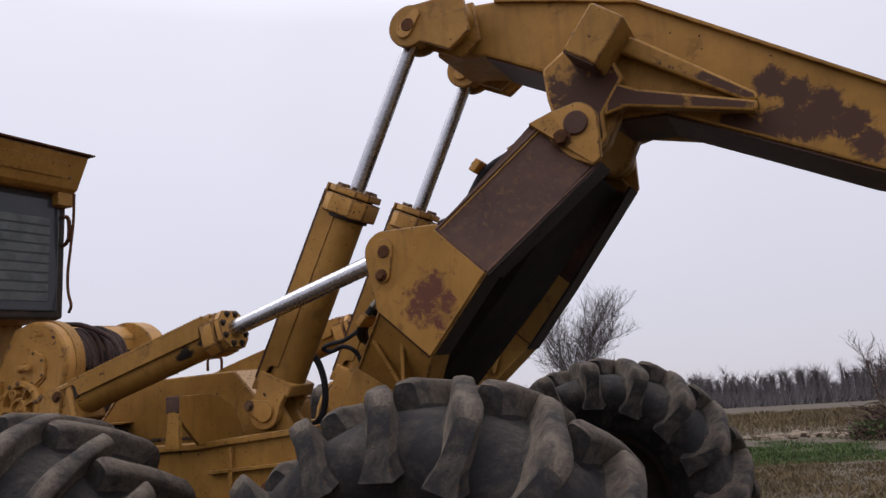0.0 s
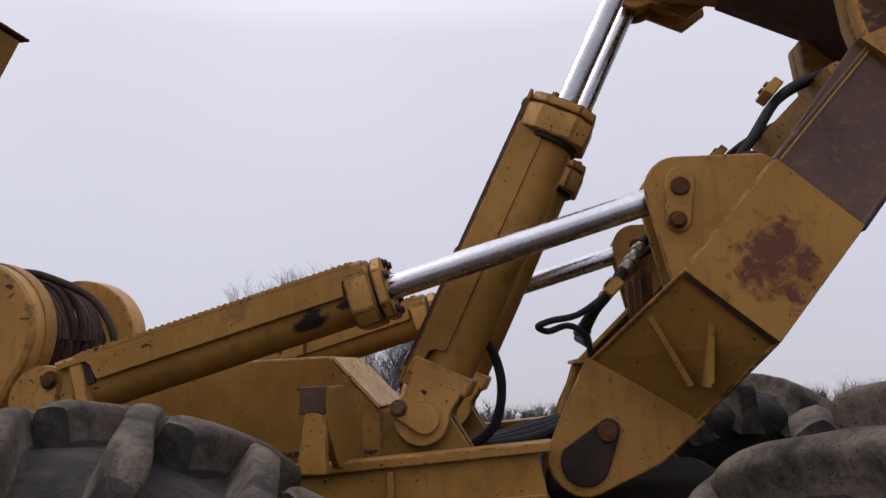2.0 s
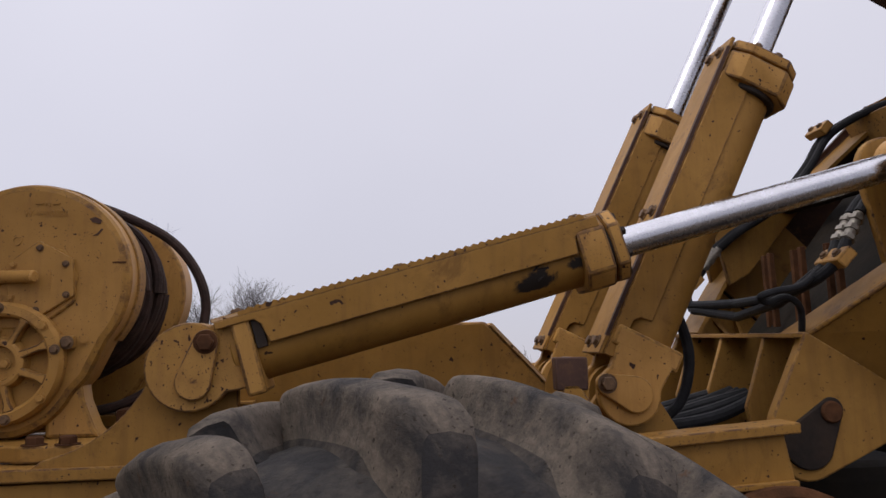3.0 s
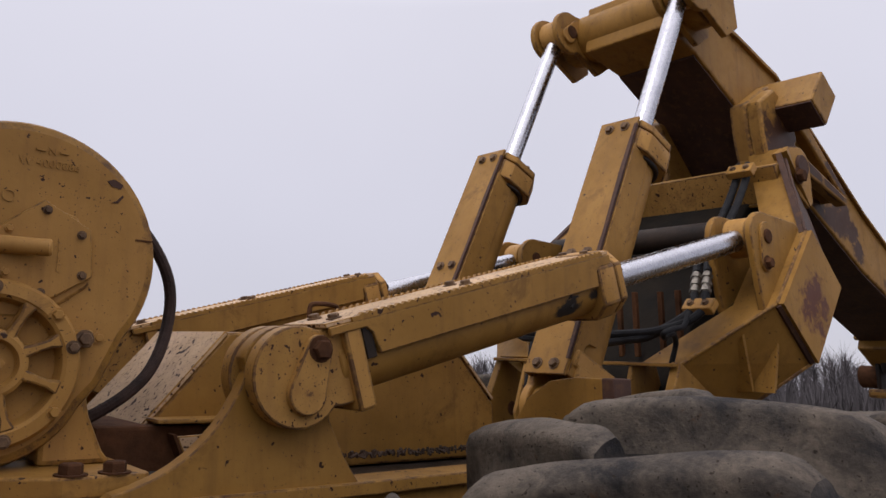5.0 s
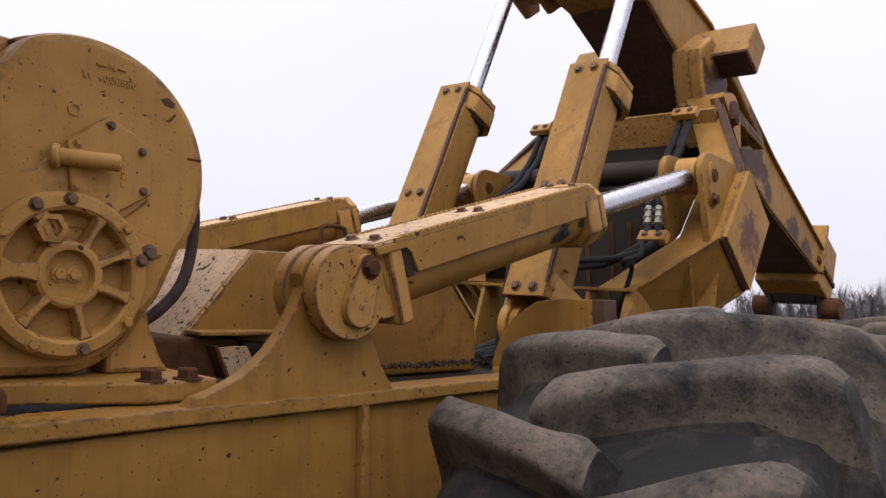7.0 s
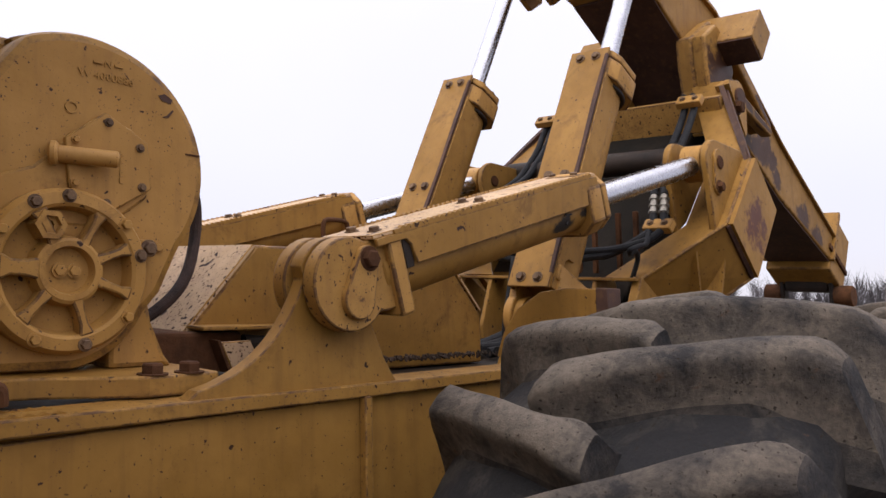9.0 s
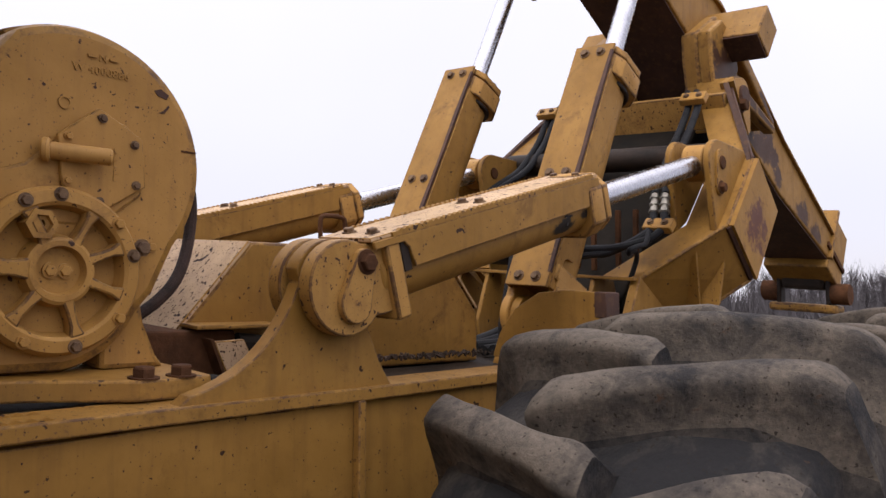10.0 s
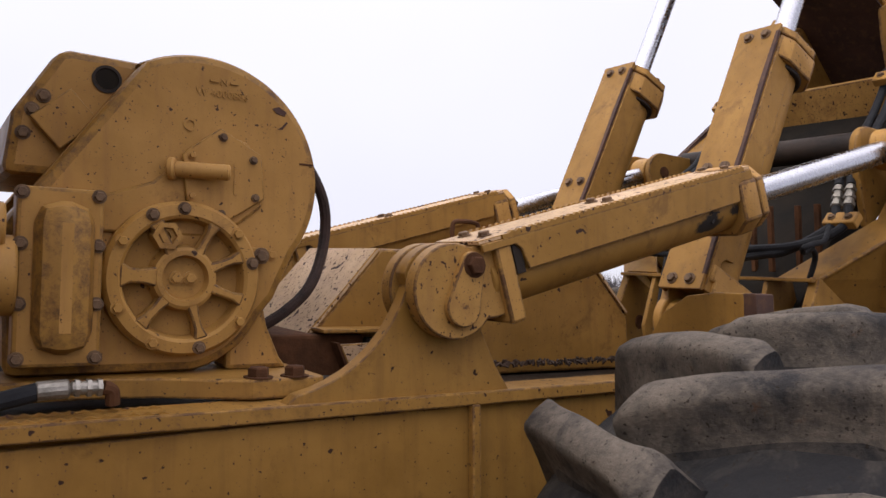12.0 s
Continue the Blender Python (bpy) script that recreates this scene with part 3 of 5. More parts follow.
def lift_cylinder(y, s):
    m, ln = cyl_frame(V0, V1, y)
    barrel = part("lift_cylinder", xrod(0.10, 1.05, 0.088, m), M_YEL, skidder, "upright yellow hydraulic cylinder with a bolted guard")
    for yy in (s * 0.085, -s * 0.085):
        part("base_ear", bm_prism(arc(0, 0, 0.088, 60, 300, 20) + [(0.12, -0.085), (0.12, 0.085)], yy - 0.018, yy + 0.018, 0.006, None, m), M_CAST, barrel)
    part("base_collar", bm_box((0.135, 0, 0.0), (0.06, 0.205, 0.20), 0.01, None, m), M_CAST, barrel)
    ky = s * 0.11
    keep = arc(0, -0.01, 0.05, 170, 365, 12) + arc(0.02, 0.07, 0.03, 20, 165, 8)
    mk = m @ Matrix.Rotation(radians(-20), 4, "Y")
    part("pin_keeper", bm_prism(keep, min(ky - 0.009, ky + 0.009), max(ky - 0.009, ky + 0.009), 0.004, None, mk), M_CAST, barrel, "teardrop keeper plate")
    p = mk @ Vector((0.022, ky + s * 0.008, 0.07))
    part("bolt", bm_bolt(p, (0, s, 0), 0.02, 0.02), M_BOLT, barrel, "rusty bolt")
    # guard on the front side
    g = part("cylinder_guard", bm_box((0.59, 0, 0.113), (1.05, 0.172, 0.012), 0.003, None, m), M_YEL, barrel, "flat bolted guard plate")
    for yy in (-0.086, 0.086):
        pts = [(0.21, 0.015), (1.0, 0.015), (1.0, 0.107), (0.07, 0.107), (0.07, 0.075), (0.19, 0.065), (0.205, 0.05)]
        part("guard_side", bm_prism(pts, yy - 0.006, yy + 0.006, 0.003, None, m), M_YEL, g)
    part("rubbed_edge", bm_prism([(0.12, -0.088), (0.45, -0.0875), (0.8, -0.088), (1.08, -0.0875), (1.08, -0.076), (0.86, -0.070), (0.6, -0.075), (0.4, -0.069), (0.12, -0.077)], -0.1215, -0.111, 0.0, None, m @ Matrix.Rotation(radians(-90), 4, "X")), M_RUST_SHADE, g, "brown rubbed edge of the guard")
    for xx in (0.10, 0.52, 1.075):
        for yy in (-0.035, 0.035):
            p = m @ Vector((xx, yy, 0.119))
            part("bolt", bm_bolt(p, m.to_3x3() @ Vector((0, 0, 1)), 0.015, 0.014), M_BOLT, g)
    gl = [(0.06, -0.122), (0.112, -0.07), (0.112, 0.055), (0.09, 0.105), (-0.09, 0.105), (-0.112, 0.055), (-0.112, -0.07), (-0.06, -0.122)]
    mx = m @ Matrix.Translation((0.985, 0, 0)) @ Matrix.Rotation(radians(90), 4, "Z")
    gland = part("gland", bm_prism([(x, z) for x, z in gl], -0.09, 0.0, 0.008, None, mx), M_CHIPPED, barrel, "stepped gland block")
    # the gap's shade is drawn here too, as a dark ring
    part("gland_seam", xrod(1.07, 1.09, 0.095, m), M_GREASE_SHADE, gland, "dark ring drawn for the gap in the gland")
    part("gland_cap", bm_prism([(x * 0.95, z * 0.95) for x, z in gl], -0.13, -0.097, 0.006, None, mx), M_CHIPPED, gland)
    # dark collar added to draw the shaded slit below the gland
    part("grease_ring", xrod(0.968, 0.987, 0.104, m), M_GREASE_SHADE, gland, "dark ring drawn for the slit under the gland")
    for k in range(8):
        a = radians(22.5 + 45 * k)
        p = m @ Vector((1.115, 0.088 * math.cos(a), 0.088 * math.sin(a)))
        part("bolt", bm_bolt(p, m.to_3x3() @ Vector((1, 0, 0)), 0.013, 0.016), M_BOLT, barrel)
    part("rod", xrod(1.10, ln - 0.06, 0.038, m), M_CHROME, barrel, "bright chromed rod")
    part("rod_eye", bm_prism(arc(0, 0, 0.08, 0, 360, 28)[:-1], -0.05, 0.05, 0.006, None, m @ Matrix.Translation((ln, 0, 0))), M_CAST, barrel)
    # stand on the frame
    for yy in (y - 0.05, y + 0.05):
        pts = [(V0[0] - 0.17, 1.44), (V0[0] + 0.16, 1.46), (V0[0] + 0.075, 1.60)] + arc(V0[0], V0[1], 0.075, 0, 180, 10) + [(V0[0] - 0.10, 1.56)]
        part("cylinder_stand", bm_prism(pts, yy - 0.015, yy + 0.015, 0.004), M_YEL, skidder)
    return barrel


YVS = (0.319, 1.015)
lift_cylinder(YVS[0], -1)
lift_cylinder(YVS[1], 1)

# lower boom
ELB = (2.70, 2.675)
PIV = (1.575, 1.455)


def far_boom(y):
    return 2 * YC - y


def lower_boom():
    # near-black block fills the boom, so that its hollow looks unlit
    spine = part("lower_boom", bm_prism([(1.70, 1.62), (1.83, 1.55), (2.28, 2.02), (2.70, 2.50), (2.60, 2.62), (2.18, 2.20)], 0.36, far_boom(0.36), 0.01), M_SHADE, skidder, "yellow lower boom of folded plates, its hollow back painted as dark shade")
    for s, f in ((-1, lambda v: v), (1, far_boom)):
        y0 = f(0.0)
        P = lambda x, y, z: (x, f(y), z)
        up_f, up_r = P(2.60, 0.255, 2.748), P(2.775, 0.265, 2.50)
        ru_f, ru_r = P(2.140, -0.028, 2.272), P(2.343, -0.028, 2.068)
        tu_f, tu_r = P(2.50, 0.215, 2.70), P(2.744, 0.245, 2.485)
        fo_f, fo_r = P(1.867, -0.028, 1.972), P(2.090, -0.028, 1.768)
        lo_f, lo_r = P(1.615, 0.215, 1.745), P(1.90, 0.215, 1.545)
        t = 0.025
        part("side_plate", bm_shell([(fo_f, fo_r, ru_r, ru_f)], -t if s < 0 else t), M_PATCHY, spine, "yellow side plate with a rubbed rusty patch")
        part("upper_plate", bm_shell([(ru_f, ru_r, tu_r, tu_f)], -t if s < 0 else t), M_RUST_SHADE, spine, "side plate worn to brown bare steel")
        part("neck_plate", bm_shell([(tu_f, tu_r, up_r, up_f)], -t if s < 0 else t), M_WORN, spine)
        part("lower_plate", bm_shell([(lo_f, lo_r, fo_r, fo_f)], -t if s < 0 else t), M_YEL, spine)
        # rims along the edges
        for a, b in ((fo_f, ru_f), (ru_f, up_f), (lo_f, fo_f), (fo_r, ru_r), (ru_r, up_r), (lo_r, fo_r)):
            part("edge_bead", bm_rod(a, b, 0.007, 8, 0.002), M_RUST_SHADE if a in (ru_f, ru_r) else EDGE_OF[M_WORN.name], spine)
        # front and back flanges of the box
        ins = 0.17
        for loop in ((lo_f, fo_f), (fo_f, ru_f), (ru_f, up_f), (lo_r, fo_r), (fo_r, ru_r), (ru_r, up_r)):
            a, b = loop
            q = [a, b, (b[0], b[1] - s * ins, b[2]), (a[0], a[1] - s * ins, a[2])]
            # upper rear flanges go near-black, painting the shade of the hollow back
            part("flange", bm_shell([tuple(q)], 0.014), M_YEL if a[0] + b[0] < 4.03 or a in (ru_f, lo_f, fo_f) else M_GREASE_SHADE, spine)
        # elbow plate
        ya, yb = sorted((f(0.225), f(0.265)))
        pts = [(2.505, 2.70), (2.60, 2.75)] + arc(ELB[0], ELB[1], 0.092, 105, -5, 12) + [(2.79, 2.51), (2.75, 2.48), (2.66, 2.53)]
        part("elbow_plate", bm_prism(pts, ya, yb, 0.006), M_CHIPPED, spine, "yellow plate with rusty pin")
        yo = f(0.21)
        part("elbow_pin", yrod(ELB[0], ELB[1], min(yo, f(0.33)), max(yo, f(0.33)), 0.052, Matrix()), M_RUST_SHADE, spine, "brown pin head")
        part("bolt", bm_bolt((2.637, yo, 2.615), (0, s, 0), 0.03, 0.03), M_RUST, spine)
        # pivot plate
        ya, yb = sorted((f(0.205), f(0.245)))
        pts = [(1.60, 1.755)] + [(1.487, 1.53)] + arc(PIV[0], PIV[1], 0.108, 165, 290, 14) + [(1.80, 1.44), (1.93, 1.55)]
        part("pivot_plate", bm_prism(pts, ya, yb, 0.006), M_YEL, spine, "round-ended pivot plate")
        yk = f(0.195)
        keep = arc(PIV[0], PIV[1] - 0.005, 0.072, 150, 330, 14) + arc(PIV[0] + 0.075, PIV[1] + 0.085, 0.032, -20, 120, 8)
        part("pin_cap", bm_prism(keep, *sorted((yk, f(0.21))), 0.004), M_GREASE_SHADE, spine, "greasy black pin cap")
        part("pivot_pin", yrod(PIV[0] + 0.070, PIV[1] + 0.078, *sorted((f(0.184), f(0.25))), 0.030, Matrix()), M_RUST, spine, "rusty round pin end")
        # ears for the cylinder rod
        ear = [(1.84, 1.94), (1.79, 2.19)] + arc(1.88, 2.22, 0.094, 185, 95, 8) + [(2.12, 2.306), (2.185, 2.27), (1.93, 1.99)]
        for yy in (0.004, 0.165):
            ya, yb = sorted((f(yy), f(yy + 0.028)))
            part("rod_ear", bm_prism(ear, ya, yb, 0.006), M_YEL, spine)
        yk = f(-0.006)
        slot = arc(1.885, 2.235, 0.042, 0, 180, 10) + arc(1.872, 2.125, 0.036, 180, 360, 10)
        part("pin_keeper", bm_prism(slot, *sorted((yk, f(0.008))), 0.004), M_WORN, spine, "long keeper plate, rusty in the middle")
        part("ear_pin", yrod(1.884, 2.222, *sorted((f(-0.012), f(0.20))), 0.028, Matrix()), M_RUST, spine, "rusty pin end")
        part("bolt", bm_bolt((1.868, yk, 2.122), (0, s, 0), 0.02, 0.02), M_RUST, spine)
        # gussets on the lower plate
        for tri in ((P(1.93, 0.010, 1.87), P(1.912, 0.035, 1.655), P(1.912, 0.18, 1.655)), (P(1.77, 0.06, 1.855), P(1.872, 0.095, 1.655), P(1.872, 0.21, 1.655))):
            part("gusset", bm_shell([tri], 0.016), M_WORN, spine, "triangular stiffening rib")
        # welded bands across the folds
        for a, bb in ((fo_f, fo_r), (ru_f, ru_r)):
            a2, b2 = Vector(a).lerp(Vector(bb), 0.02), Vector(a).lerp(Vector(bb), 0.98)
            part("weld_band", bm_tube([a2, a2.lerp(b2, 0.5), b2], 0.014, 6), M_RUST_SHADE, spine, "brown rubbed weld along the fold")
    shelf = part("shelf", bm_box((1.615, YC, 1.742), (0.10, far_boom(0.215) - 0.215, 0.014), 0.003), M_WORN, spine, "narrow yellow shelf plate")
    for yy in (0.40, YC + 0.02, far_boom(0.40)):
        part("web_plate", bm_prism([(1.575, 1.735), (1.50, 1.53), (1.52, 1.43), (1.60, 1.40), (1.78, 1.55), (1.72, 1.735)], yy - 0.01, yy + 0.01, 0.003), M_YEL, shelf)
    for k in range(6):
        part("slat", bm_box((1.80 + 0.03 * (k % 2), 0.33 + k * 0.10, 1.90), (0.02, 0.02, 0.26), 0.003, None, None), M_RUST, spine)
    mb = Matrix.Translation((2.45, YC, 2.555)) @ Matrix.Rotation(radians(-24), 4, "Y")
    part("cross_beam", bm_box((0, 0, 0), (0.05, far_boom(0.20) - 0.20, 0.165), 0.006, None, mb), M_BATTERED, spine, "flat yellow cross beam with worn edges")
    part("cross_flange", bm_box((0.03, 0, -0.088), (0.13, far_boom(0.21) - 0.21, 0.014), 0.004, None, mb), M_WORN, spine)
    part("cross_tube", yrod(2.12, 2.29, 0.12, far_boom(0.12), 0.055, Matrix()), M_GREASE_SHADE, spine, "dark cross tube")
    return spine


lower_boom()


def upper_boom():
    hw = 0.22
    top = [(2.04, 3.46), (2.32, 3.43), (2.65, 3.34), (2.97, 3.24), (3.87, 2.635), (4.84, 2.10)]
    bot = [(4.80, 1.92), (3.82, 2.30), (3.40, 2.52), (3.04, 2.705), (2.83, 2.72), (2.58, 2.985), (2.25, 3.165), (2.0, 3.22)]
    arm = part("upper_boom", bm_prism(top + bot, YC - hw, YC + hw, 0.012), M_ARM, skidder, "long yellow upper boom with rubbed rusty sides")
    for y in (YC - hw, YC + hw):
        e = [(2.32, 3.44), (2.65, 3.35), (2.97, 3.252), (3.87, 2.647), (4.84, 2.112), (4.84, 2.092), (3.87, 2.627), (2.97, 3.23), (2.65, 3.328), (2.32, 3.418)]
        part("top_rim", bm_prism(e, y - 0.02, y + 0.02, 0.004), M_YEL, arm)
    low = bot[:-1]
    # added brown sheet: the arm's unlit underside is darkened by colour
    part("underside_plate", bm_prism([(x, z - 0.003) for x, z in low] + [(x, z - 0.013) for x, z in low[::-1]], YC - hw + 0.012, YC + hw - 0.012, 0.0), M_RUST_SHADE, arm, "brown sheet painting shade on the underside of the arm")
    # cross head with a clevis for each lift cylinder
    part("cross_head", yrod(V1[0] + 0.16, V1[1] + 0.01, 0.29, mirror(0.29), 0.118, Matrix()), M_YEL, arm)
    for yv in YVS:
        for yy in (yv - 0.085, yv + 0.055):
            pts = arc(V1[0], V1[1], 0.105, 70, 300, 16) + [(V1[0] + 0.20, V1[1] - 0.17), (V1[0] + 0.30, V1[1] - 0.1), (V1[0] + 0.28, V1[1] + 0.10)]
            part("knuckle_ear", bm_prism(pts, yy, yy + 0.03, 0.006), M_YEL, arm)
        part("knuckle_pin", yrod(V1[0], V1[1], yv - 0.1, yv + 0.1, 0.034, Matrix()), M_RUST, arm, "rusty pin")
        kp = arc(V1[0] - 0.02, V1[1] - 0.02, 0.04, 150, 330, 10) + arc(V1[0] + 0.04, V1[1] + 0.045, 0.026, -20, 130, 8)
        part("pin_keeper", bm_prism(kp, yv - 0.097, yv - 0.083, 0.003), M_CAST, arm)
    for f in (lambda v: v, mirror):
        # elbow bracket cast on the side
        br = arc(ELB[0], ELB[1], 0.12, 160, 330, 12) + [(2.90, 2.80), (3.40, 2.62), (3.42, 2.66), (2.98, 3.02), (2.80, 3.14), (2.55, 2.98), (2.56, 2.84)]
        y2, y3 = sorted((f(0.385), f(0.48)))
        brk = part("elbow_bracket", bm_prism(br, y2, y3, 0.02), M_YEL, arm, "cast elbow bracket with a three-cornered recess")
        y2, y3 = sorted((f(0.32), f(0.39)))
        boss = arc(ELB[0], ELB[1], 0.12, 160, 330, 12) + [(2.80, 2.72), (2.90, 2.86), (2.84, 3.02), (2.70, 3.08), (2.55, 2.98), (2.56, 2.84)]
        part("bracket_boss", bm_prism(boss, y2, y3, 0.015), M_ARM, brk, "boss rubbed brown")
        part("bracket_arm", bm_prism([(2.80, 2.71), (2.90, 2.73), (3.40, 2.60), (3.41, 2.645), (2.95, 2.80), (2.84, 2.86)], y2 + 0.004, y3, 0.012), M_ARM, brk, "rib rubbed brown")
        part("bracket_arm", bm_prism([(2.82, 3.03), (3.36, 2.655), (3.41, 2.645), (3.41, 2.68), (2.98, 3.02), (2.82, 3.12)], y2 + 0.008, y3, 0.012), M_ARM, brk)
        m = Matrix.Translation((2.828, f(0.32), 3.02)) @ Matrix.Rotation(radians(38), 4, "Y")
        block = part("stop_block", bm_box((0, 0, 0), (0.163, 0.36, 0.225), 0.01, None, m), M_YEL, arm, "square yellow stop block")
        # added sheet whose brown darkens the block's underside as shade would
        part("block_sole", bm_box((0, 0, -0.1165), (0.150, 0.345, 0.01), 0.003, None, m), M_RUST_SHADE, block, "brown sheet painting shade under the block")
        for bx, by in ((-0.04, -0.12), (0.045, -0.12), (0.0, 0.02)):
            part("bolt", bm_bolt(m @ Vector((bx, by, 0.112)), m.to_3x3() @ Vector((0, 0, 1)), 0.011, 0.01), M_BOLT, block)
    # head at the tip with the grapple yoke under it
    m = Matrix.Translation((4.88, YC, 2.06)) @ Matrix.Rotation(radians(30), 4, "Y")
    tip = part("tip_box", bm_box((0.06, 0, -0.03), (0.32, 0.44, 0.44), 0.015, None, m), M_YEL, arm, "yellow box head with a thick end plate")
    part("end_plate", bm_box((0.02, 0, -0.10), (0.38, 0.47, 0.04), 0.008, None, m), M_RUST, tip)
    part("end_plate", bm_box((-0.10, 0, 0.02), (0.03, 0.49, 0.40), 0.006, None, m), M_WORN, tip)
    yoke = part("grapple_yoke", bm_box((4.90, YC, 1.83), (0.16, 0.30, 0.20), 0.03), M_GREASE_SHADE, arm, "dark greasy grapple yoke")
    for yy in (YC - 0.24, YC + 0.24):
        part("yoke_roller", yrod(4.90, 1.71, yy - 0.06, yy + 0.06, 0.075, Matrix()), M_RUST, yoke, "reddish rusty roller")
        part("yoke_plate", bm_box((4.88, yy * 0.7 + YC * 0.3, 1.73), (0.10, 0.03, 0.24), 0.01), M_GREASE_SHADE, yoke)
    part("yoke_base", bm_box((4.90, YC, 1.60), (0.22, 0.46, 0.06), 0.02), M_WORN, yoke)
    return arm


upper_boom()


def tyre_mesh():
    R, w = 0.705, 0.36
    prof = [(0.36, -w * 0.70), (0.40, -w * 0.84), (0.50, -w), (0.57, -w * 0.99), (0.615, -w * 0.92), (0.643, -w * 0.80), (0.664, -w * 0.64), (0.686, -w * 0.35), (0.692, 0)]
    prof = prof + [(r, -h) for r, h in prof[-2::-1]]
    return bm_lathe(prof, 80)


def lug_mesh(side, seed):
    """One tread bar: from past the crown's middle out over the shoulder, swept back, its end running down the side wall."""
    rnd = random.Random(seed)
    bm = bmesh.new()
    n = 22
    prev = None
    ph = [rnd.uniform(0, 6.28) for _ in range(3)]
    for i in range(n + 1):
        t = i / n
        wv = 0.0035 * math.sin(5 * t + ph[0]) + 0.002 * math.sin(13 * t + ph[1])
        y = -0.085 + t * 0.455
        ang = radians(3.5 - 13.0 * t - 4.0 * t * t) if side > 0 else radians(2.5 - 8.5 * t - 2.5 * t * t)
        top = 0.789 - 0.062 * t ** 2.2 - 0.012 * (max(0.0, t - 0.9) / 0.1) ** 2 + 0.5 * wv
        base = 0.676 - 0.05 * t ** 2 if t < 0.75 else 0.648 - 0.14 * (t - 0.75) / 0.25
        half = 0.036 + 0.008 * t + wv + 0.010 * max(0.0, 1 - t / 0.18)
        if i in (0, n):
            half *= 0.8
            top -= 0.018
        if i in (1, n - 1):
            half *= 0.96
            top -= 0.004
        dp = top - base
        ring = []
        for r, hh in ((base - 0.012, half * 2.2), (base + 0.07 * dp, half * 1.72), (base + 0.25 * dp, half * 1.33), (base + 0.6 * dp, half * 1.12), (top - 0.026, half * 1.06), (top - 0.010, half * 0.97), (top - 0.001, half * 0.78), (top + 0.003, 0.0),
                      (top - 0.001, -half * 0.78), (top - 0.010, -half * 0.97), (top - 0.026, -half * 1.06), (base + 0.6 * dp, -half * 1.12), (base + 0.25 * dp, -half * 1.33), (base + 0.07 * dp, -half * 1.72), (base - 0.012, -half * 2.2)):
            aa = ang + hh / 0.75
            flare = 0.03 * (top - r) / 0.12 if i == n else 0.0
            ring.append(bm.verts.new((r * math.cos(aa), r * math.sin(aa), (y + flare) * side)))
        if prev:
            for k in range(len(ring)):
                k2 = (k + 1) % len(ring)
                fc = bm.faces.new((prev[k], prev[k2], ring[k2], ring[k]))
                # lower flank faces take the rubber with shade painted in
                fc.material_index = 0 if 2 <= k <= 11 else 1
        else:
            bm.faces.new(ring).material_index = 1
        prev = ring
    bm.faces.new(prev[::-1]).material_index = 1
    bmesh.ops.recalc_face_normals(bm, faces=bm.faces)
    me = bpy.data.meshes.new("tyre_lug")
    bm.to_mesh(me)
    bm.free()
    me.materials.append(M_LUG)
    me.materials.append(M_FLANK_SHADE)
    me.shade_smooth()
    me.set_sharp_from_angle(angle=radians(50))
    return me


LUGS = {(s, k): lug_mesh(s, 10 * s + k) for s in (1, -1) for k in range(4)}


def wheel(x, y, z, turn):
    # hub is near-black: the shade inside the wheel is put into its colour
    hub = part("wheel", bm_lathe([(0, -0.2), (0.30, -0.2), (0.34, -0.25), (0.37, -0.27), (0.38, -0.25), (0.36, -0.2), (0.36, 0.2), (0.38, 0.25), (0.37, 0.27), (0.34, 0.25), (0.32, 0.1), (0.2, 0.1), (0.18, 0.2), (0, 0.2)], 48), M_GREASE_SHADE, skidder, "large forestry wheel with worn lugged tyre")
    hub.matrix_local = Matrix.Translation((x, y, z)) @ Matrix.Rotation(radians(90), 4, "X") @ Matrix.Rotation(radians(turn), 4, "Z")
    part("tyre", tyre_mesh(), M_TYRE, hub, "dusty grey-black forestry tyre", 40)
    cnt = 16
    for side in (1, -1):
        for k in range(cnt):
            o = new("tyre_lug", LUGS[(side, (k * 7) % 4)])
            o.parent = hub
            o.matrix_local = Matrix.Rotation(2 * math.pi * (k + (0.5 if side < 0 else 0)) / cnt, 4, "Z")
    return hub


ZT = 0.87
ZF = ZT + SLOPE * (mirror(YT) - YT)
wheel(0.44, YT, ZT, 10.5)
wheel(2.325, YT, ZT, 14)
wheel(0.44, mirror(YT), ZF, 3)
wheel(2.325, mirror(YT), ZF, 11)
# added block, near-black so the gap below the boom pivot looks unlit
part("axle_housing", bm_box((1.75, YC, 1.12), (0.60, 0.66, 0.50), 0.05), M_SHADE, skidder, "added near-black block for the shaded gap under the boom")
# bogie pivot rings between the wheels
for f, s in ((lambda v: v, -1), (mirror, 1)):
    mm = Matrix.Translation((1.41, f(0.07), 1.10)) @ Matrix.Rotation(radians(90 if s < 0 else -90), 4, "X")
    ring = part("bogie_ring", bm_lathe([(0.19, 0.0), (0.27, 0.0), (0.27, 0.04), (0.25, 0.05), (0.20, 0.05), (0.19, 0.03)], 56, None, mm), M_RUST, skidder, "rusty bolted bogie ring")
    for k in range(20):
        a = 2 * math.pi * k / 20
        p = mm @ Vector((0.225 * math.cos(a), 0.225 * math.sin(a), 0.05))
        part("bolt", bm_bolt(p, (0, s, 0), 0.014, 0.014), M_GREASE_SHADE, ring)
    part("bogie_case", bm_prism([(0.46, 0.80), (2.35, 0.80), (2.35, 1.02), (1.9, 1.22), (1.0, 1.22), (0.46, 1.02)], *sorted((f(-0.12), f(0.04))), 0.02), M_RUST, skidder, "rusty brown bogie case between the wheels")

# winch
WY = 0.265


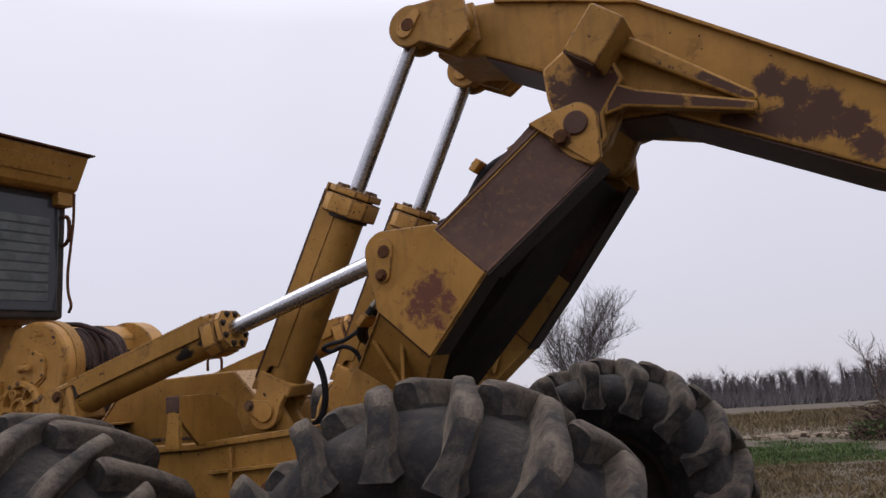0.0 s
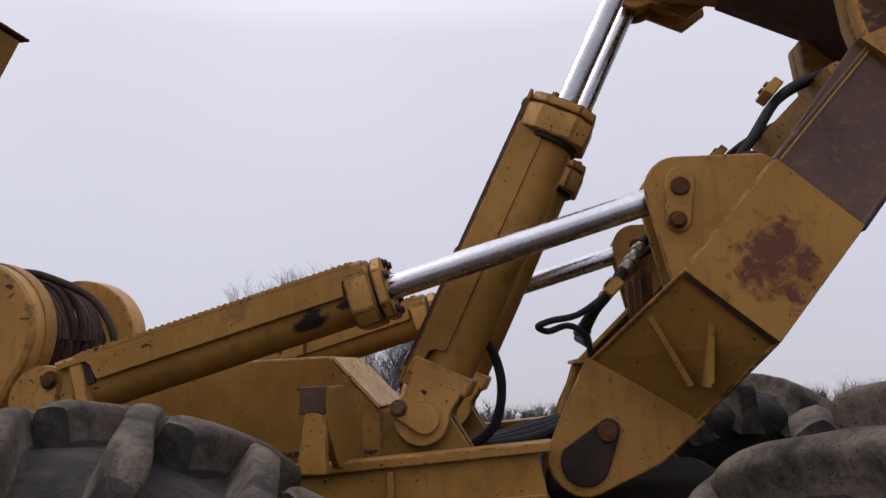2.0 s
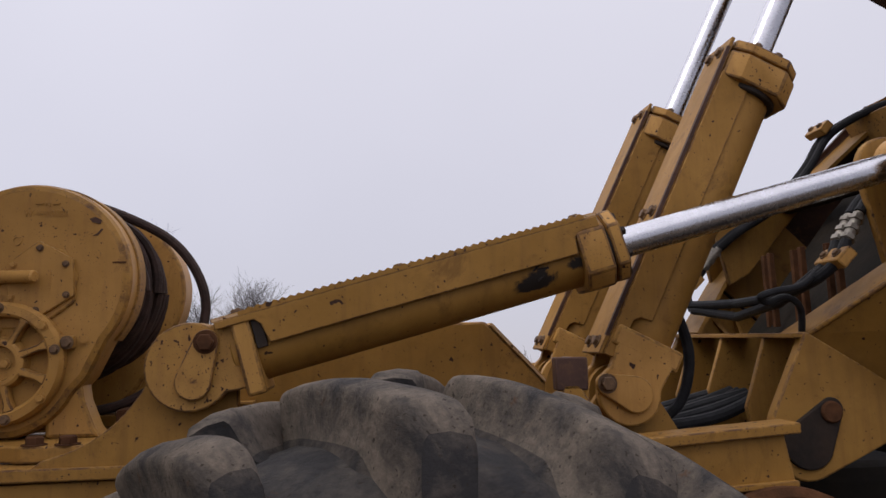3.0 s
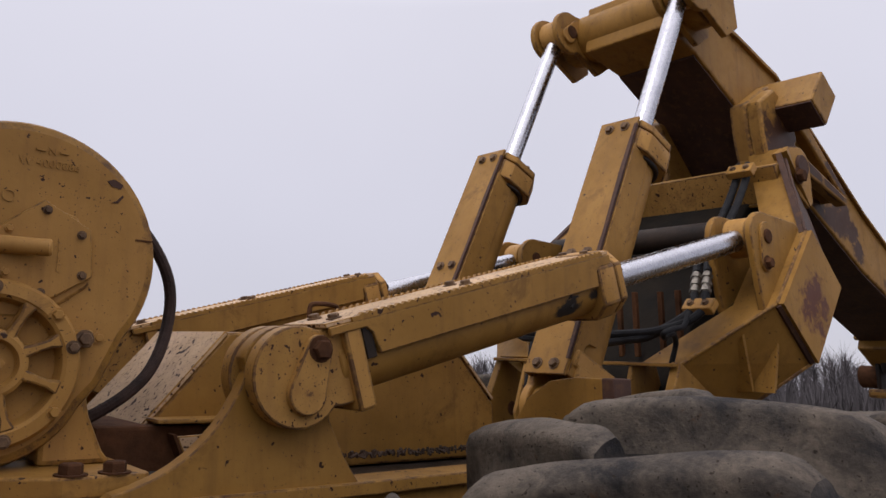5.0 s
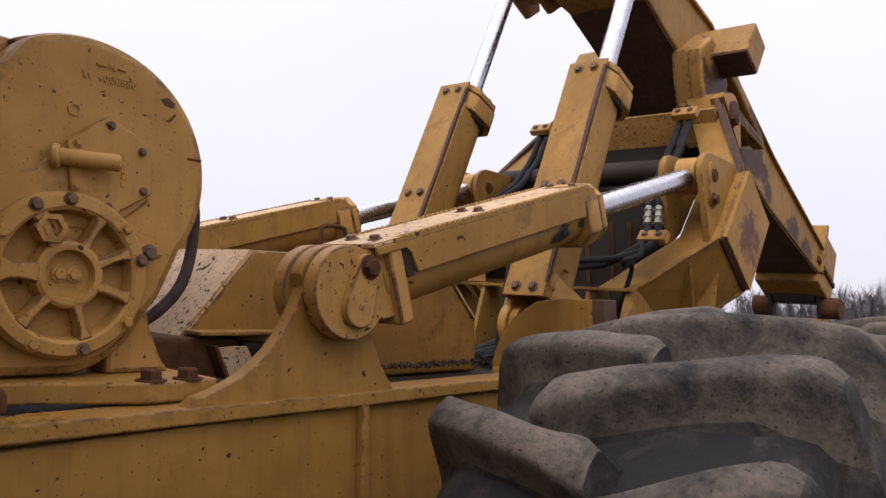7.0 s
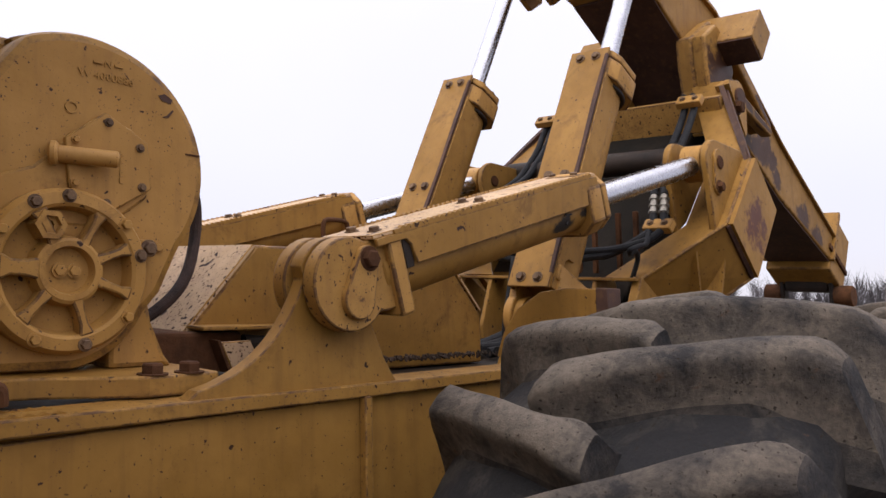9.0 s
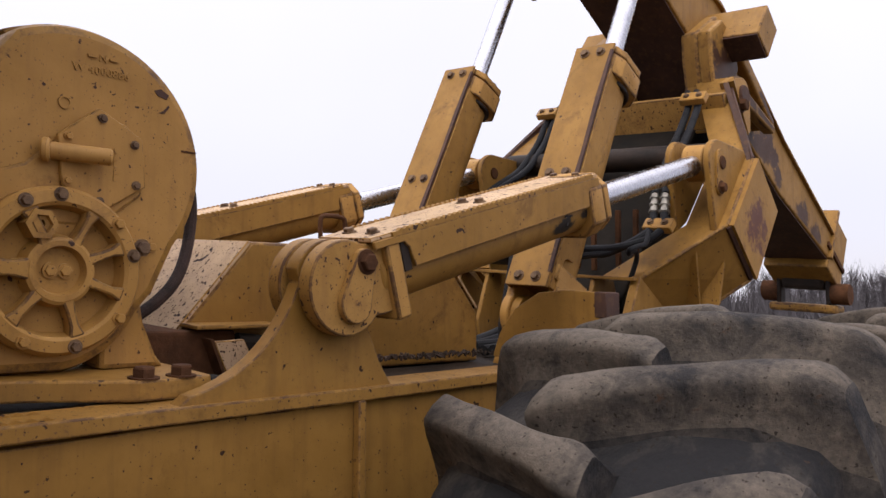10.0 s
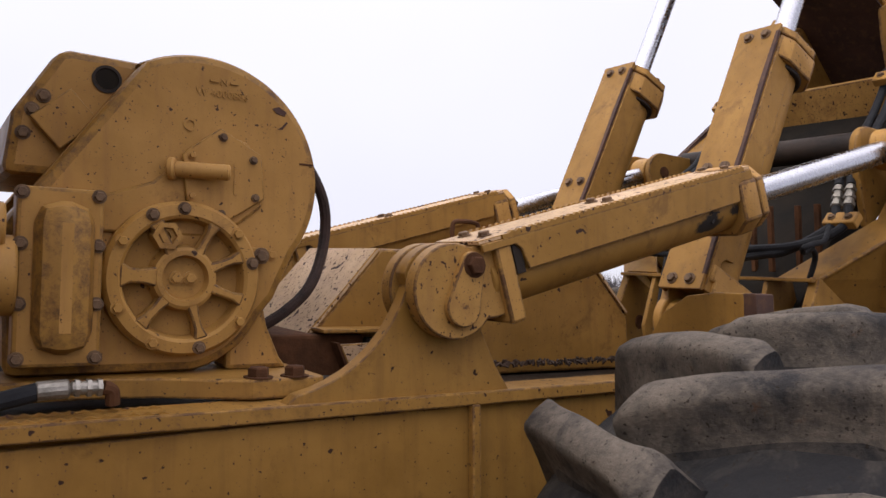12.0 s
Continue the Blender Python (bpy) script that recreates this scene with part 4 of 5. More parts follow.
def text_mesh(body, size, depth, m):
    cu = bpy.data.curves.new("lettering", "FONT")
    cu.body, cu.size, cu.extrude, cu.align_x = body, size, depth, "CENTER"
    cu.resolution_u = 2
    tmp = new("lettering_curve", cu)
    me = bpy.data.meshes.new_from_object(tmp)
    bpy.data.objects.remove(tmp)
    bm = bmesh.new()
    bm.from_mesh(me)
    bm.transform(m)
    return bm


def winch():
    WC, WR = (-0.498, 1.920), 0.263
    top = arc(*WC, WR, 118, -38, 34)
    outline = top + [(-0.335, 1.66)] + arc(-0.55, 1.705, 0.20, -25, -80, 6) + [(-0.86, 1.508), (-0.87, 1.80), (-0.815, 1.875), (-0.70, 2.04)]
    house = part("winch", bm_prism(outline, WY, WY + 0.13, 0.024), M_CAST, skidder, "cast yellow winch housing with gear cover and wire rope")
    part("case_rim", bm_prism(arc(*WC, WR + 0.006, 118, -38, 34) + arc(*WC, WR - 0.01, -38, 118, 34), WY + 0.07, WY + 0.135, 0.004), M_WORN, house)
    # raised web between the two cases
    web = [(-0.70, 1.872), (-0.60, 1.91), (-0.47, 2.03), (-0.40, 2.01), (-0.365, 1.94), (-0.37, 1.87), (-0.46, 1.80), (-0.70, 1.80)]
    part("raised_web", bm_prism(web, WY - 0.008, WY + 0.004, 0.006), M_CAST, house)
    cov = [(-0.545, 1.972), (-0.465, 2.035), (-0.375, 1.985), (-0.367, 1.888), (-0.46, 1.828), (-0.535, 1.875)]
    cover1 = part("inspection_cover", bm_prism(cov, WY - 0.018, WY - 0.006, 0.003), M_CAST, house)
    for x, z in ((-0.46, 2.015), (-0.393, 1.972), (-0.388, 1.89), (-0.462, 1.85), (-0.525, 1.97), (-0.525, 1.885)):
        part("bolt", bm_bolt((x, WY - 0.018, z), (0, -1, 0), 0.0068, 0.008), M_CAST if x < -0.5 else M_BOLT, cover1)
    part("shaft_stub", bm_rod((-0.565, WY - 0.012, 1.938), (-0.455, WY - 0.055, 1.936), 0.017, 20), M_CAST, cover1)
    part("stub_collar", bm_rod((-0.572, WY - 0.012, 1.938), (-0.558, WY - 0.02, 1.938), 0.024, 20), M_CAST, cover1)
    for k in range(5):
        part("cast_mark", bm_box((-0.432, WY - 0.019, 1.955 - k * 0.014), (0.008, 0.002, 0.010), 0.0), M_CAST, cover1)
    # gear cover with uneven ribs
    c = (-0.543, 1.702)
    m = Matrix.Translation((c[0], WY, c[1])) @ Matrix.Rotation(radians(90), 4, "X")
    m = m @ Matrix.Diagonal((0.81, 0.81, 1.0, 1.0))
    cover = part("gear_cover", bm_lathe([(0.196, 0.0), (0.196, 0.026), (0.186, 0.040), (0.160, 0.042), (0.152, 0.037), (0.144, 0.006), (0.086, 0.006), (0.078, 0.038), (0.070, 0.042), (0.058, 0.042), (0.052, 0.022), (0, 0.022)], 60, None, m), M_CHIPPED, house, "round ribbed gear cover")
    for a, wd in ((22, 0.022), (-20, 0.022), (62, 0.020), (118, 0.026), (178, 0.038), (228, 0.024), (286, 0.022)):
        mm = m @ Matrix.Rotation(radians(a), 4, "Z")
        part("rib", bm_prism([(0.066, -wd * 0.7), (0.10, -wd / 2), (0.13, -wd / 2), (0.158, -wd * 0.9), (0.158, wd * 0.9), (0.13, wd / 2), (0.10, wd / 2), (0.066, wd * 0.7)], 0.004, 0.041, 0.006, None, mm @ Matrix.Rotation(radians(90), 4, "X")), M_CHIPPED, cover)
    for a in (14, 42, 92, 118, 150, 205, 244, 282, 322):
        ar = radians(a)
        part("bolt", bm_bolt((c[0] + 0.143 * math.cos(ar), WY - 0.040, c[1] + 0.143 * math.sin(ar)), (0, -1, 0), 0.0100, 0.012), M_BOLT if a in (14, 92, 118, 282) else M_CHIPPED, cover)
    for dx in (-0.014, 0.014):
        part("bolt", bm_bolt((c[0] + dx, WY - 0.024, c[1]), (0, -1, 0), 0.011, 0.008), M_CAST, cover)
    mp = Matrix.Translation((c[0] - 0.038, WY, c[1] + 0.085)) @ Matrix.Rotation(radians(90), 4, "X")
    part("plug", bm_lathe([(0.032, 0.0), (0.030, 0.046), (0.019, 0.046), (0.017, 0.036), (0.009, 0.036), (0.009, 0.026), (0, 0.026)], 6, None, mp), M_CHIPPED, cover)
    part("ear", bm_box((c[0] + 0.155, WY - 0.014, c[1] + 0.052), (0.05, 0.026, 0.035), 0.006), M_CAST, cover)
    part("bolt", bm_bolt((c[0] + 0.163, WY - 0.027, c[1] + 0.052), (0, -1, 0), 0.013, 0.013), M_BOLT, cover)
    part("bolt", bm_bolt((c[0] + 0.198, WY, c[1] + 0.055), (0, -1, 0), 0.009, 0.006), M_CAST, house)
    # input case beside the gear cover
    case = part("input_case", bm_box((-0.778, WY - 0.02, 1.70), (0.150, 0.07, 0.335), 0.008), M_CAST, house)
    part("case_bulge", bm_box((-0.772, WY - 0.055, 1.70), (0.104, 0.10, 0.285), 0.042), M_CAST, case)
    for x in (-0.845, -0.713):
        for z in (1.855, 1.76, 1.65, 1.55):
            part("bolt", bm_bolt((x, WY - 0.055, z), (0, -1, 0), 0.010, 0.010), M_BOLT, case)
    part("drive_motor", xrod(-1.05, -0.85, 0.075, Matrix.Translation((0, WY - 0.02, 1.70))), M_CAST, house)
    part("drive_motor", xrod(-1.05, -0.87, 0.045, Matrix.Translation((0, WY - 0.04, 1.79))), M_CAST, house)
    # guard box behind the face
    gb = [(-0.87, 1.90), (-0.855, 2.03), (-0.775, 2.165), (-0.75, 2.172), (-0.50, 2.165), (-0.40, 2.08), (-0.40, 1.90)]
    box = part("guard_box", bm_prism(gb, WY + 0.10, mirror(WY + 0.10), 0.02), M_CAST, house, "yellow guard box with a round hole")
    hole = Matrix.Translation((-0.680, WY + 0.10, 2.118)) @ Matrix.Rotation(radians(90), 4, "X")
    part("hole_rim", bm_lathe([(0.030, 0.0), (0.030, 0.003), (0.024, 0.003), (0.022, 0.0)], 24, None, hole), M_GREASE_SHADE, box)
    part("hole_shade", bm_lathe([(0.022, 0.001), (0, 0.001)], 24, None, hole), M_SHADE, box)
    mk = Matrix.Translation((-0.76, WY + 0.085, 2.02)) @ Matrix.Rotation(radians(-42), 4, "Y")
    part("tab_plate", bm_box((0, 0, 0), (0.10, 0.012, 0.085), 0.003, None, mk), M_CAST, box)
    for x, z in ((-0.82, 2.035), (-0.80, 2.065), (-0.835, 1.985)):
        part("bolt", bm_bolt((x, WY + 0.10, z), (0, -1, 0), 0.011, 0.01), M_BOLT, box)
    # cast lettering
    mt = Matrix.Translation((-0.458, WY - 0.001, 2.104)) @ Matrix.Rotation(radians(90), 4, "X")
    part("lettering", text_mesh("W 4000886", 0.024, 0.0012, mt), M_CAST, house, "raised cast number W 4000886", 0)
    for dx in (-0.022, 0.022):
        part("cast_mark", bm_box((-0.455 + dx, WY - 0.002, 2.139), (0.018, 0.004, 0.005), 0.0), M_CAST, house)
    mn = Matrix.Translation((-0.455, WY - 0.001, 2.131)) @ Matrix.Rotation(radians(90), 4, "X")
    part("lettering", text_mesh("N", 0.022, 0.0014, mn), M_CAST, house, "raised cast letter N", 0)
    part("cast_ring", bm_lathe([(0.013, 0.0), (0.013, 0.003), (0.009, 0.003), (0.009, 0.0)], 18, None, Matrix.Translation((-0.527, WY, 2.037)) @ Matrix.Rotation(radians(90), 4, "X")), M_CAST, house)
    part("scratch", bm_box((-0.262, WY - 0.0005, 1.977), (0.035, 0.002, 0.004), 0.0, None, None), M_RUST, house)
    part("scratch", bm_prism([(-0.345, 2.096), (-0.330, 2.102), (-0.312, 2.092), (-0.316, 2.082), (-0.336, 2.086)], WY - 0.0015, WY + 0.0005, 0.0), M_RUST_SHADE, house)
    part("scratch", bm_prism([(-0.335, 2.050), (-0.324, 2.056), (-0.312, 2.070), (-0.309, 2.067), (-0.321, 2.051)], WY - 0.0015, WY + 0.0005, 0.0), M_RUST_SHADE, house)
    sink = Matrix.Translation((-0.004, 0, -0.011))
    for o in list(house.children):
        if o.name.split(".")[0] in ("raised_web", "inspection_cover", "lettering", "cast_mark", "cast_ring", "scratch"):
            o.data.transform(sink)
            for q in o.children:
                q.data.transform(sink)
    # drum with rope behind
    part("drum", yrod(-0.492, 1.90, WY + 0.12, mirror(WY + 0.12), 0.14, Matrix()), M_GREASE_SHADE, house, "dark rope drum")
    rope = bmesh.new()
    rnd = random.Random(4)
    for k in range(13):
        y = WY + 0.155 + k * 0.026
        r0 = 0.235 + rnd.uniform(-0.012, 0.02)
        pts = [Vector((-0.492 + (r0 + 0.008 * math.sin(3 * a + k)) * math.cos(a), y + 0.026 * a / 6.28, 1.90 + (r0 + 0.008 * math.sin(3 * a + k)) * math.sin(a))) for a in [i * 2 * math.pi / 40 for i in range(41)]]
        bm_tube(pts, 0.0145, 8, rope)
    part("wire_rope", rope, M_CABLE, house, "coiled rusty wire rope", 40)
    part("loose_rope", bm_tube(spline([(-0.50, WY + 0.22, 2.17), (-0.38, WY + 0.25, 2.15), (-0.20, WY + 0.28, 2.06), (-0.105, WY + 0.28, 1.93), (-0.095, WY + 0.28, 1.80), (-0.16, WY + 0.24, 1.67), (-0.29, WY + 0.22, 1.58), (-0.42, WY + 0.22, 1.55)], 8), 0.0145, 10), M_CABLE, house, "loose bight of wire rope")
    part("far_housing", bm_prism(outline, mirror(WY + 0.13), mirror(WY), 0.012), M_CAST, house)
    for y in (WY + 0.02, mirror(WY + 0.11)):
        part("foot", bm_prism([(-0.44, 1.505), (-0.295, 1.505), (-0.315, 1.53), (-0.345, 1.60), (-0.36, 1.68), (-0.44, 1.68)], y, y + 0.09, 0.012), M_CAST, house)
    return house


winch_house = winch()
for o in [winch_house] + list(winch_house.children_recursive):
    o.data.transform(Matrix.Translation((-0.013, 0, 0)))


def winch_mount():
    edge_pts = spline([(-0.445, 0.128, 0), (-0.52, 0.165, 0), (-0.62, 0.215, 0), (-0.74, 0.238, 0), (-0.88, 0.225, 0), (-1.02, 0.17, 0), (-1.15, 0.13, 0), (-1.5, 0.13, 0)], 4)
    plan = [(q.x, q.y) for q in edge_pts] + [(-1.5, 0.40), (-0.283, 0.40), (-0.283, 0.150), (-0.298, 0.134)]
    turn_flat = Matrix.Rotation(radians(-90), 4, "X")
    p = part("mounting_plate", bm_prism(plan, -1.506, -1.466, 0.005, None, turn_flat), M_YEL, skidder, "thick chipped mounting plate under the winch")
    part("mounting_plate", bm_prism([(x, mirror(y)) for x, y in plan], -1.506, -1.466, 0.005, None, turn_flat), M_YEL, skidder)
    for x in (-0.425, -0.347):
        part("bolt", bm_bolt((x, 0.155, 1.506), (0, 0, 1), 0.022, 0.022), M_RUST, p, "large rusty bolt")
        part("bolt", bm_bolt((x, mirror(0.155), 1.506), (0, 0, 1), 0.022, 0.022), M_RUST, p)


winch_mount()

# cab at the front end
def cab():
    """The cab's rear end: wall with a dark barred window, roof box that overhangs it."""
    xw, xr, ya, yb = -1.19, -0.95, -0.42, 1.03
    mid_y = (ya + yb) / 2
    c = part("cab", bm_prism([(xw - 1.5, 1.5), (xw - 0.35, 1.5), (xw - 0.35, 2.27), (xw, 2.27), (xw, 3.175), (xw - 1.5, 3.175)], ya, yb, 0.02), M_YEL, skidder, "yellow cab with dark window and overhanging roof")
    part("window_frame", bm_box((xw + 0.02, mid_y, 2.715), (0.05, yb - ya - 0.02, 0.88), 0.02), M_GREASE_SHADE, c, "dark window frame")
    g = part("rear_window", bm_box((xw + 0.04, mid_y, 2.715), (0.03, yb - ya - 0.14, 0.78), 0.01), M_GLASS, c, "dark glass with pale mesh behind")
    for k in range(9):
        part("mesh_bar", bm_box((xw + 0.058, yb - 0.36, 2.42 + 0.065 * k), (0.006, 0.42, 0.052), 0.001), M_GUARD, g)
    roof = part("roof_box", bm_prism([(xw - 1.4, 3.145), (xr - 0.14, 3.145), (xr - 0.10, 3.175), (xr, 3.390), (xr - 0.02, 3.405), (xw - 1.4, 3.405)], ya - 0.05, yb, 0.008), M_YEL, c, "yellow roof box with a slanted back")
    d = Vector((0.10, 0, 0.215)).normalized()
    m = Matrix.Translation((xr - 0.048, mid_y + 0.12, 3.285)) @ Matrix.Rotation(math.atan2(d.x, d.z), 4, "Y")
    part("roof_panel", bm_box((0, 0, 0), (0.012, 0.9, 0.11), 0.003, None, m), M_WORN, roof)
    part("roof_rim", bm_box((xr - 0.7, mid_y, 3.410), (1.44, yb - ya + 0.08, 0.012), 0.003), M_RUST, roof)
    part("under_plate", bm_box((xr - 0.19, yb - 0.07, 3.105), (0.12, 0.13, 0.10), 0.01), M_YEL, roof)
    for k in range(6):
        part("bolt", bm_bolt((xr - 0.075, ya + 0.2 + k * 0.23, 3.245), (1, 0, -0.3), 0.012, 0.012), M_BOLT, roof)
    x, y = xr - 0.13, yb - 0.03
    part("drain_pipe", bm_tube(spline([(x + 0.03, y, 3.145), (x + 0.03, y, 2.95), (x + 0.01, y, 2.76), (x - 0.01, y, 2.58), (x, y, 2.45), (x + 0.03, y, 2.36), (x + 0.01, y, 2.31)], 6), 0.010, 8), M_RUST, c, "thin rusty pipe down the cab corner")
    part("grab_handle", bm_tube(spline([(xw + 0.03, y, 2.995), (xw + 0.08, y, 2.985), (xw + 0.10, y, 2.935), (xw + 0.10, y, 2.835), (xw + 0.07, y, 2.795), (xw + 0.03, y, 2.785)], 5), 0.014, 8), M_RUST, c)
    return c


cab()

# ---- hoses, blocks and small parts on the machine ----
def hose(pts, r=0.014, material=None, label=""):
    return part("hose", bm_tube(spline(pts, 8), r, 10), material or M_BLACK, skidder, label)


def fitting(p, q, r=0.019):
    bm = bm_rod(p, q, r * 0.8, 14)
    d = Vector(q) - Vector(p)
    for t in (0.15, 0.5, 0.82):
        a = Vector(p) + d * t
        bm_lathe([(r * 1.1, 0), (r * 1.1, d.length * 0.14), (r * 0.8, d.length * 0.14)], 6, bm, align(a, a + d))
    return part("hose_fitting", bm, M_FITTING, skidder, "worn zinc hose coupling")


def clamp_block(p, ry=0.0, sz=(0.06, 0.12, 0.035)):
    m = Matrix.Translation(p) @ Matrix.Rotation(radians(ry), 4, "Y")
    c = part("clamp_block", bm_box((0, 0, 0), sz, 0.006, None, m), M_CAST, skidder, "yellow hose clamp block with two bolts")
    for dy in (-0.03, 0.03):
        part("bolt", bm_bolt(m @ Vector((0, dy, sz[2] / 2)), m.to_3x3() @ Vector((0, 0, 1)), 0.011, 0.01), M_BOLT, c)
    return c


for f in (lambda v: v, mirror):
    clamp_block((1.69, f(0.17), 1.955), -45)
    clamp_block((2.24, f(0.27), 2.575), -48)
    for dy in (0.0, 0.045):
        hose([(2.47, f(0.36 + dy), 2.66), (2.37, f(0.31 + dy), 2.62), (2.26, f(0.26 + dy), 2.545), (2.17, f(0.26 + dy), 2.42), (2.09, f(0.26 + dy), 2.33), (2.0, f(0.25 + dy), 2.24), (1.86, f(0.22 + dy), 2.15), (1.79, f(0.19 + dy), 2.09)], 0.016)
        fitting((1.79, f(0.19 + dy), 2.09), (1.725, f(0.165 + dy), 2.005))
        hose([(1.725, f(0.165 + dy), 2.005), (1.685, f(0.15 + dy), 1.95), (1.64, f(0.19 + dy), 1.90), (1.61, f(0.30 + dy), 1.865 - dy * 0.5), (1.61, f(0.42), 1.855 - dy * 0.5), (1.63, YC, 1.85 - dy)], 0.016)
# hose that droops behind the lift cylinder's foot
hose([(1.24, 0.36, 1.86), (1.30, 0.37, 1.80), (1.33, 0.38, 1.68), (1.30, 0.40, 1.55), (1.20, 0.42, 1.47)], 0.016)
hose([(1.10, 0.42, 1.80), (1.08, 0.43, 1.68), (1.06, 0.44, 1.55), (1.10, 0.46, 1.46)], 0.024, None, "thick ribbed black hose")
# a looped loose hose end
hose([(1.66, 0.20, 1.93), (1.58, 0.17, 1.88), (1.50, 0.16, 1.865), (1.46, 0.17, 1.85), (1.49, 0.19, 1.835), (1.55, 0.2, 1.85), (1.60, 0.22, 1.82), (1.62, 0.26, 1.74)], 0.010)
# bundle of hoses lying on the deck between the boom and the cylinder feet
for k in range(6):
    hose([(1.0 + 0.02 * k, 0.40 + 0.06 * k, 1.46 + 0.01 * (k % 2)), (1.22, 0.42 + 0.055 * k, 1.475), (1.42, 0.44 + 0.05 * k, 1.50 + 0.012 * (k % 3)), (1.58, 0.45 + 0.05 * k, 1.56)], 0.019)
# short hose with a silver sleeve beside the winch
hose([(-1.065, 0.13, 1.478), (-0.945, 0.12, 1.482), (-0.885, 0.12, 1.492), (-0.83, 0.12, 1.505)], 0.016)
part("hose_sleeve", bm_rod((-0.835, 0.12, 1.505), (-0.78, 0.12, 1.508), 0.017, 14), M_FITTING, skidder, "silver hose sleeve")
fitting((-0.78, 0.12, 1.508), (-0.725, 0.12, 1.507), 0.015)
part("hose_elbow", bm_tube(spline([(-0.725, 0.12, 1.507), (-0.71, 0.122, 1.50), (-0.707, 0.125, 1.475)], 5), 0.013, 10), M_RUST, skidder)


def walk_strip(x0, x1, y):
    """Toothed strip welded along the flange."""
    p = part("grip_strip", bm_prism(serrated(x0, x1, 1.450, 1.462, 0.024, 0.005), y - 0.004, y + 0.004, 0.0), M_WORN, near_rail, "toothed grip strip")
    return p


walk_strip(-1.5, -0.62, 0.075)
walk_strip(-1.5, -0.62, 0.135)


def step_bracket(f, s):
    """A plate standing across the rail in front of the lift cylinder's foot, with a rusty outer lip."""
    own = bmesh.new()
    out = [(-0.11, 1.70), (-0.11, 1.60), (0.02, 1.47), (0.34, 1.47), (0.31, 1.55), (0.25, 1.63), (0.16, 1.685), (0.06, 1.70)]
    bm_prism([(f(y), z) for y, z in out], -0.885, -0.865, 0.003, own, Matrix.Rotation(radians(90), 4, "Z"))
    pl = part("step_bracket", own, M_YEL, skidder, "arched yellow bracket plate on the rail")
    part("leg", bm_prism([(0.80, 1.47), (0.885, 1.47), (0.885, 1.60), (0.86, 1.64), (0.825, 1.64)], *sorted((f(-0.115), f(-0.095))), 0.003), M_WORN, pl)
    part("lip", bm_box((0.845, f(-0.095), 1.665), (0.075, 0.04, 0.075), 0.004), M_RUST_SHADE, pl, "brown rusty lip")


step_bracket(lambda v: v, -1)
step_bracket(mirror, 1)


def grab_handle(x, y, z):
    pts = spline([(x - 0.045, y, z), (x - 0.045, y, z + 0.05), (x - 0.03, y, z + 0.065), (x + 0.03, y, z + 0.065), (x + 0.045, y, z + 0.05), (x + 0.045, y, z)], 5)
    part("grab_handle", bm_tube(pts, 0.007, 8), M_RUST, tunnel, "rusty bent-rod handle")


grab_handle(0.30, 0.47, 1.81)
grab_handle(0.60, 0.47, 1.81)
# small pump block in front of the tunnel
part("pump_block", bm_box((-0.185, 0.575, 1.505), (0.25, 0.35, 0.125), 0.010), M_RUST, skidder, "dark rusty housing below the tunnel's ledge")
part("ledge_plate", bm_box((-0.06, 0.425, 1.577), (0.25, 0.11, 0.010), 0.003), M_WORN, tunnel)
part("pale_tab", bm_prism([(-0.145, 1.545), (-0.062, 1.548), (-0.03, 1.488), (-0.112, 1.474)], 0.362, 0.374, 0.003), M_FADED, skidder, "pale chipped bracket tab")
part("tab_back", bm_prism([(-0.155, 1.55), (-0.145, 1.55), (-0.11, 1.465), (-0.12, 1.465)], 0.362, 0.43, 0.002), M_RUST, skidder)
# added near-black stub that stands for the dark opening beside the tab
part("drain_hose", bm_tube(spline([(-0.06, 0.40, 1.535), (0.0, 0.39, 1.53), (0.06, 0.40, 1.52)], 5), 0.026, 12), M_SHADE, skidder)
rnd_w = random.Random(12)
debris = bmesh.new()
for k in range(260):
    x = rnd_w.uniform(0.12, 0.9)
    y = 0.43 - abs(rnd_w.gauss(0, 0.03)) - 0.004
    s_ = rnd_w.uniform(0.003, 0.009)
    mm = Matrix.Translation((x, y, 1.474 + s_ * 0.3)) @ Euler((rnd_w.uniform(0, 3), rnd_w.uniform(0, 3), rnd_w.uniform(0, 3))).to_matrix().to_4x4()
    bm_box((0, 0, 0), (s_ * 2.2, s_, s_ * 0.6), 0.0, debris, mm)
tagged(part("debris", debris, M_TWIG, tunnel, "bark crumbs and dirt along the tunnel's foot", 0), kind="stuff")

# ---- field, brush, trees ----
def twig_branch(bm, p, d, ln, r, depth, rnd, seg=4):
    n = 4
    path = [Vector(p)]
    d = Vector(d).normalized()
    for i in range(n):
        d = (d + Vector((rnd.uniform(-1, 1), rnd.uniform(-1, 1), rnd.uniform(-0.5, 0.9))) * 0.16).normalized()
        path.append(path[-1] + d * ln / n)
    bm_tube(path, r, seg, bm, r * 0.45)
    if depth > 0:
        for i in range(1, n + 1):
            for _ in range(2 if i < n else 3):
                side = Vector((rnd.uniform(-1, 1), rnd.uniform(-1, 1), rnd.uniform(-0.2, 0.8))).normalized()
                nd = (d * 0.75 + side * 0.75).normalized()
                twig_branch(bm, path[i], nd, ln * rnd.uniform(0.45, 0.68), r * 0.5, depth - 1, rnd, 3)


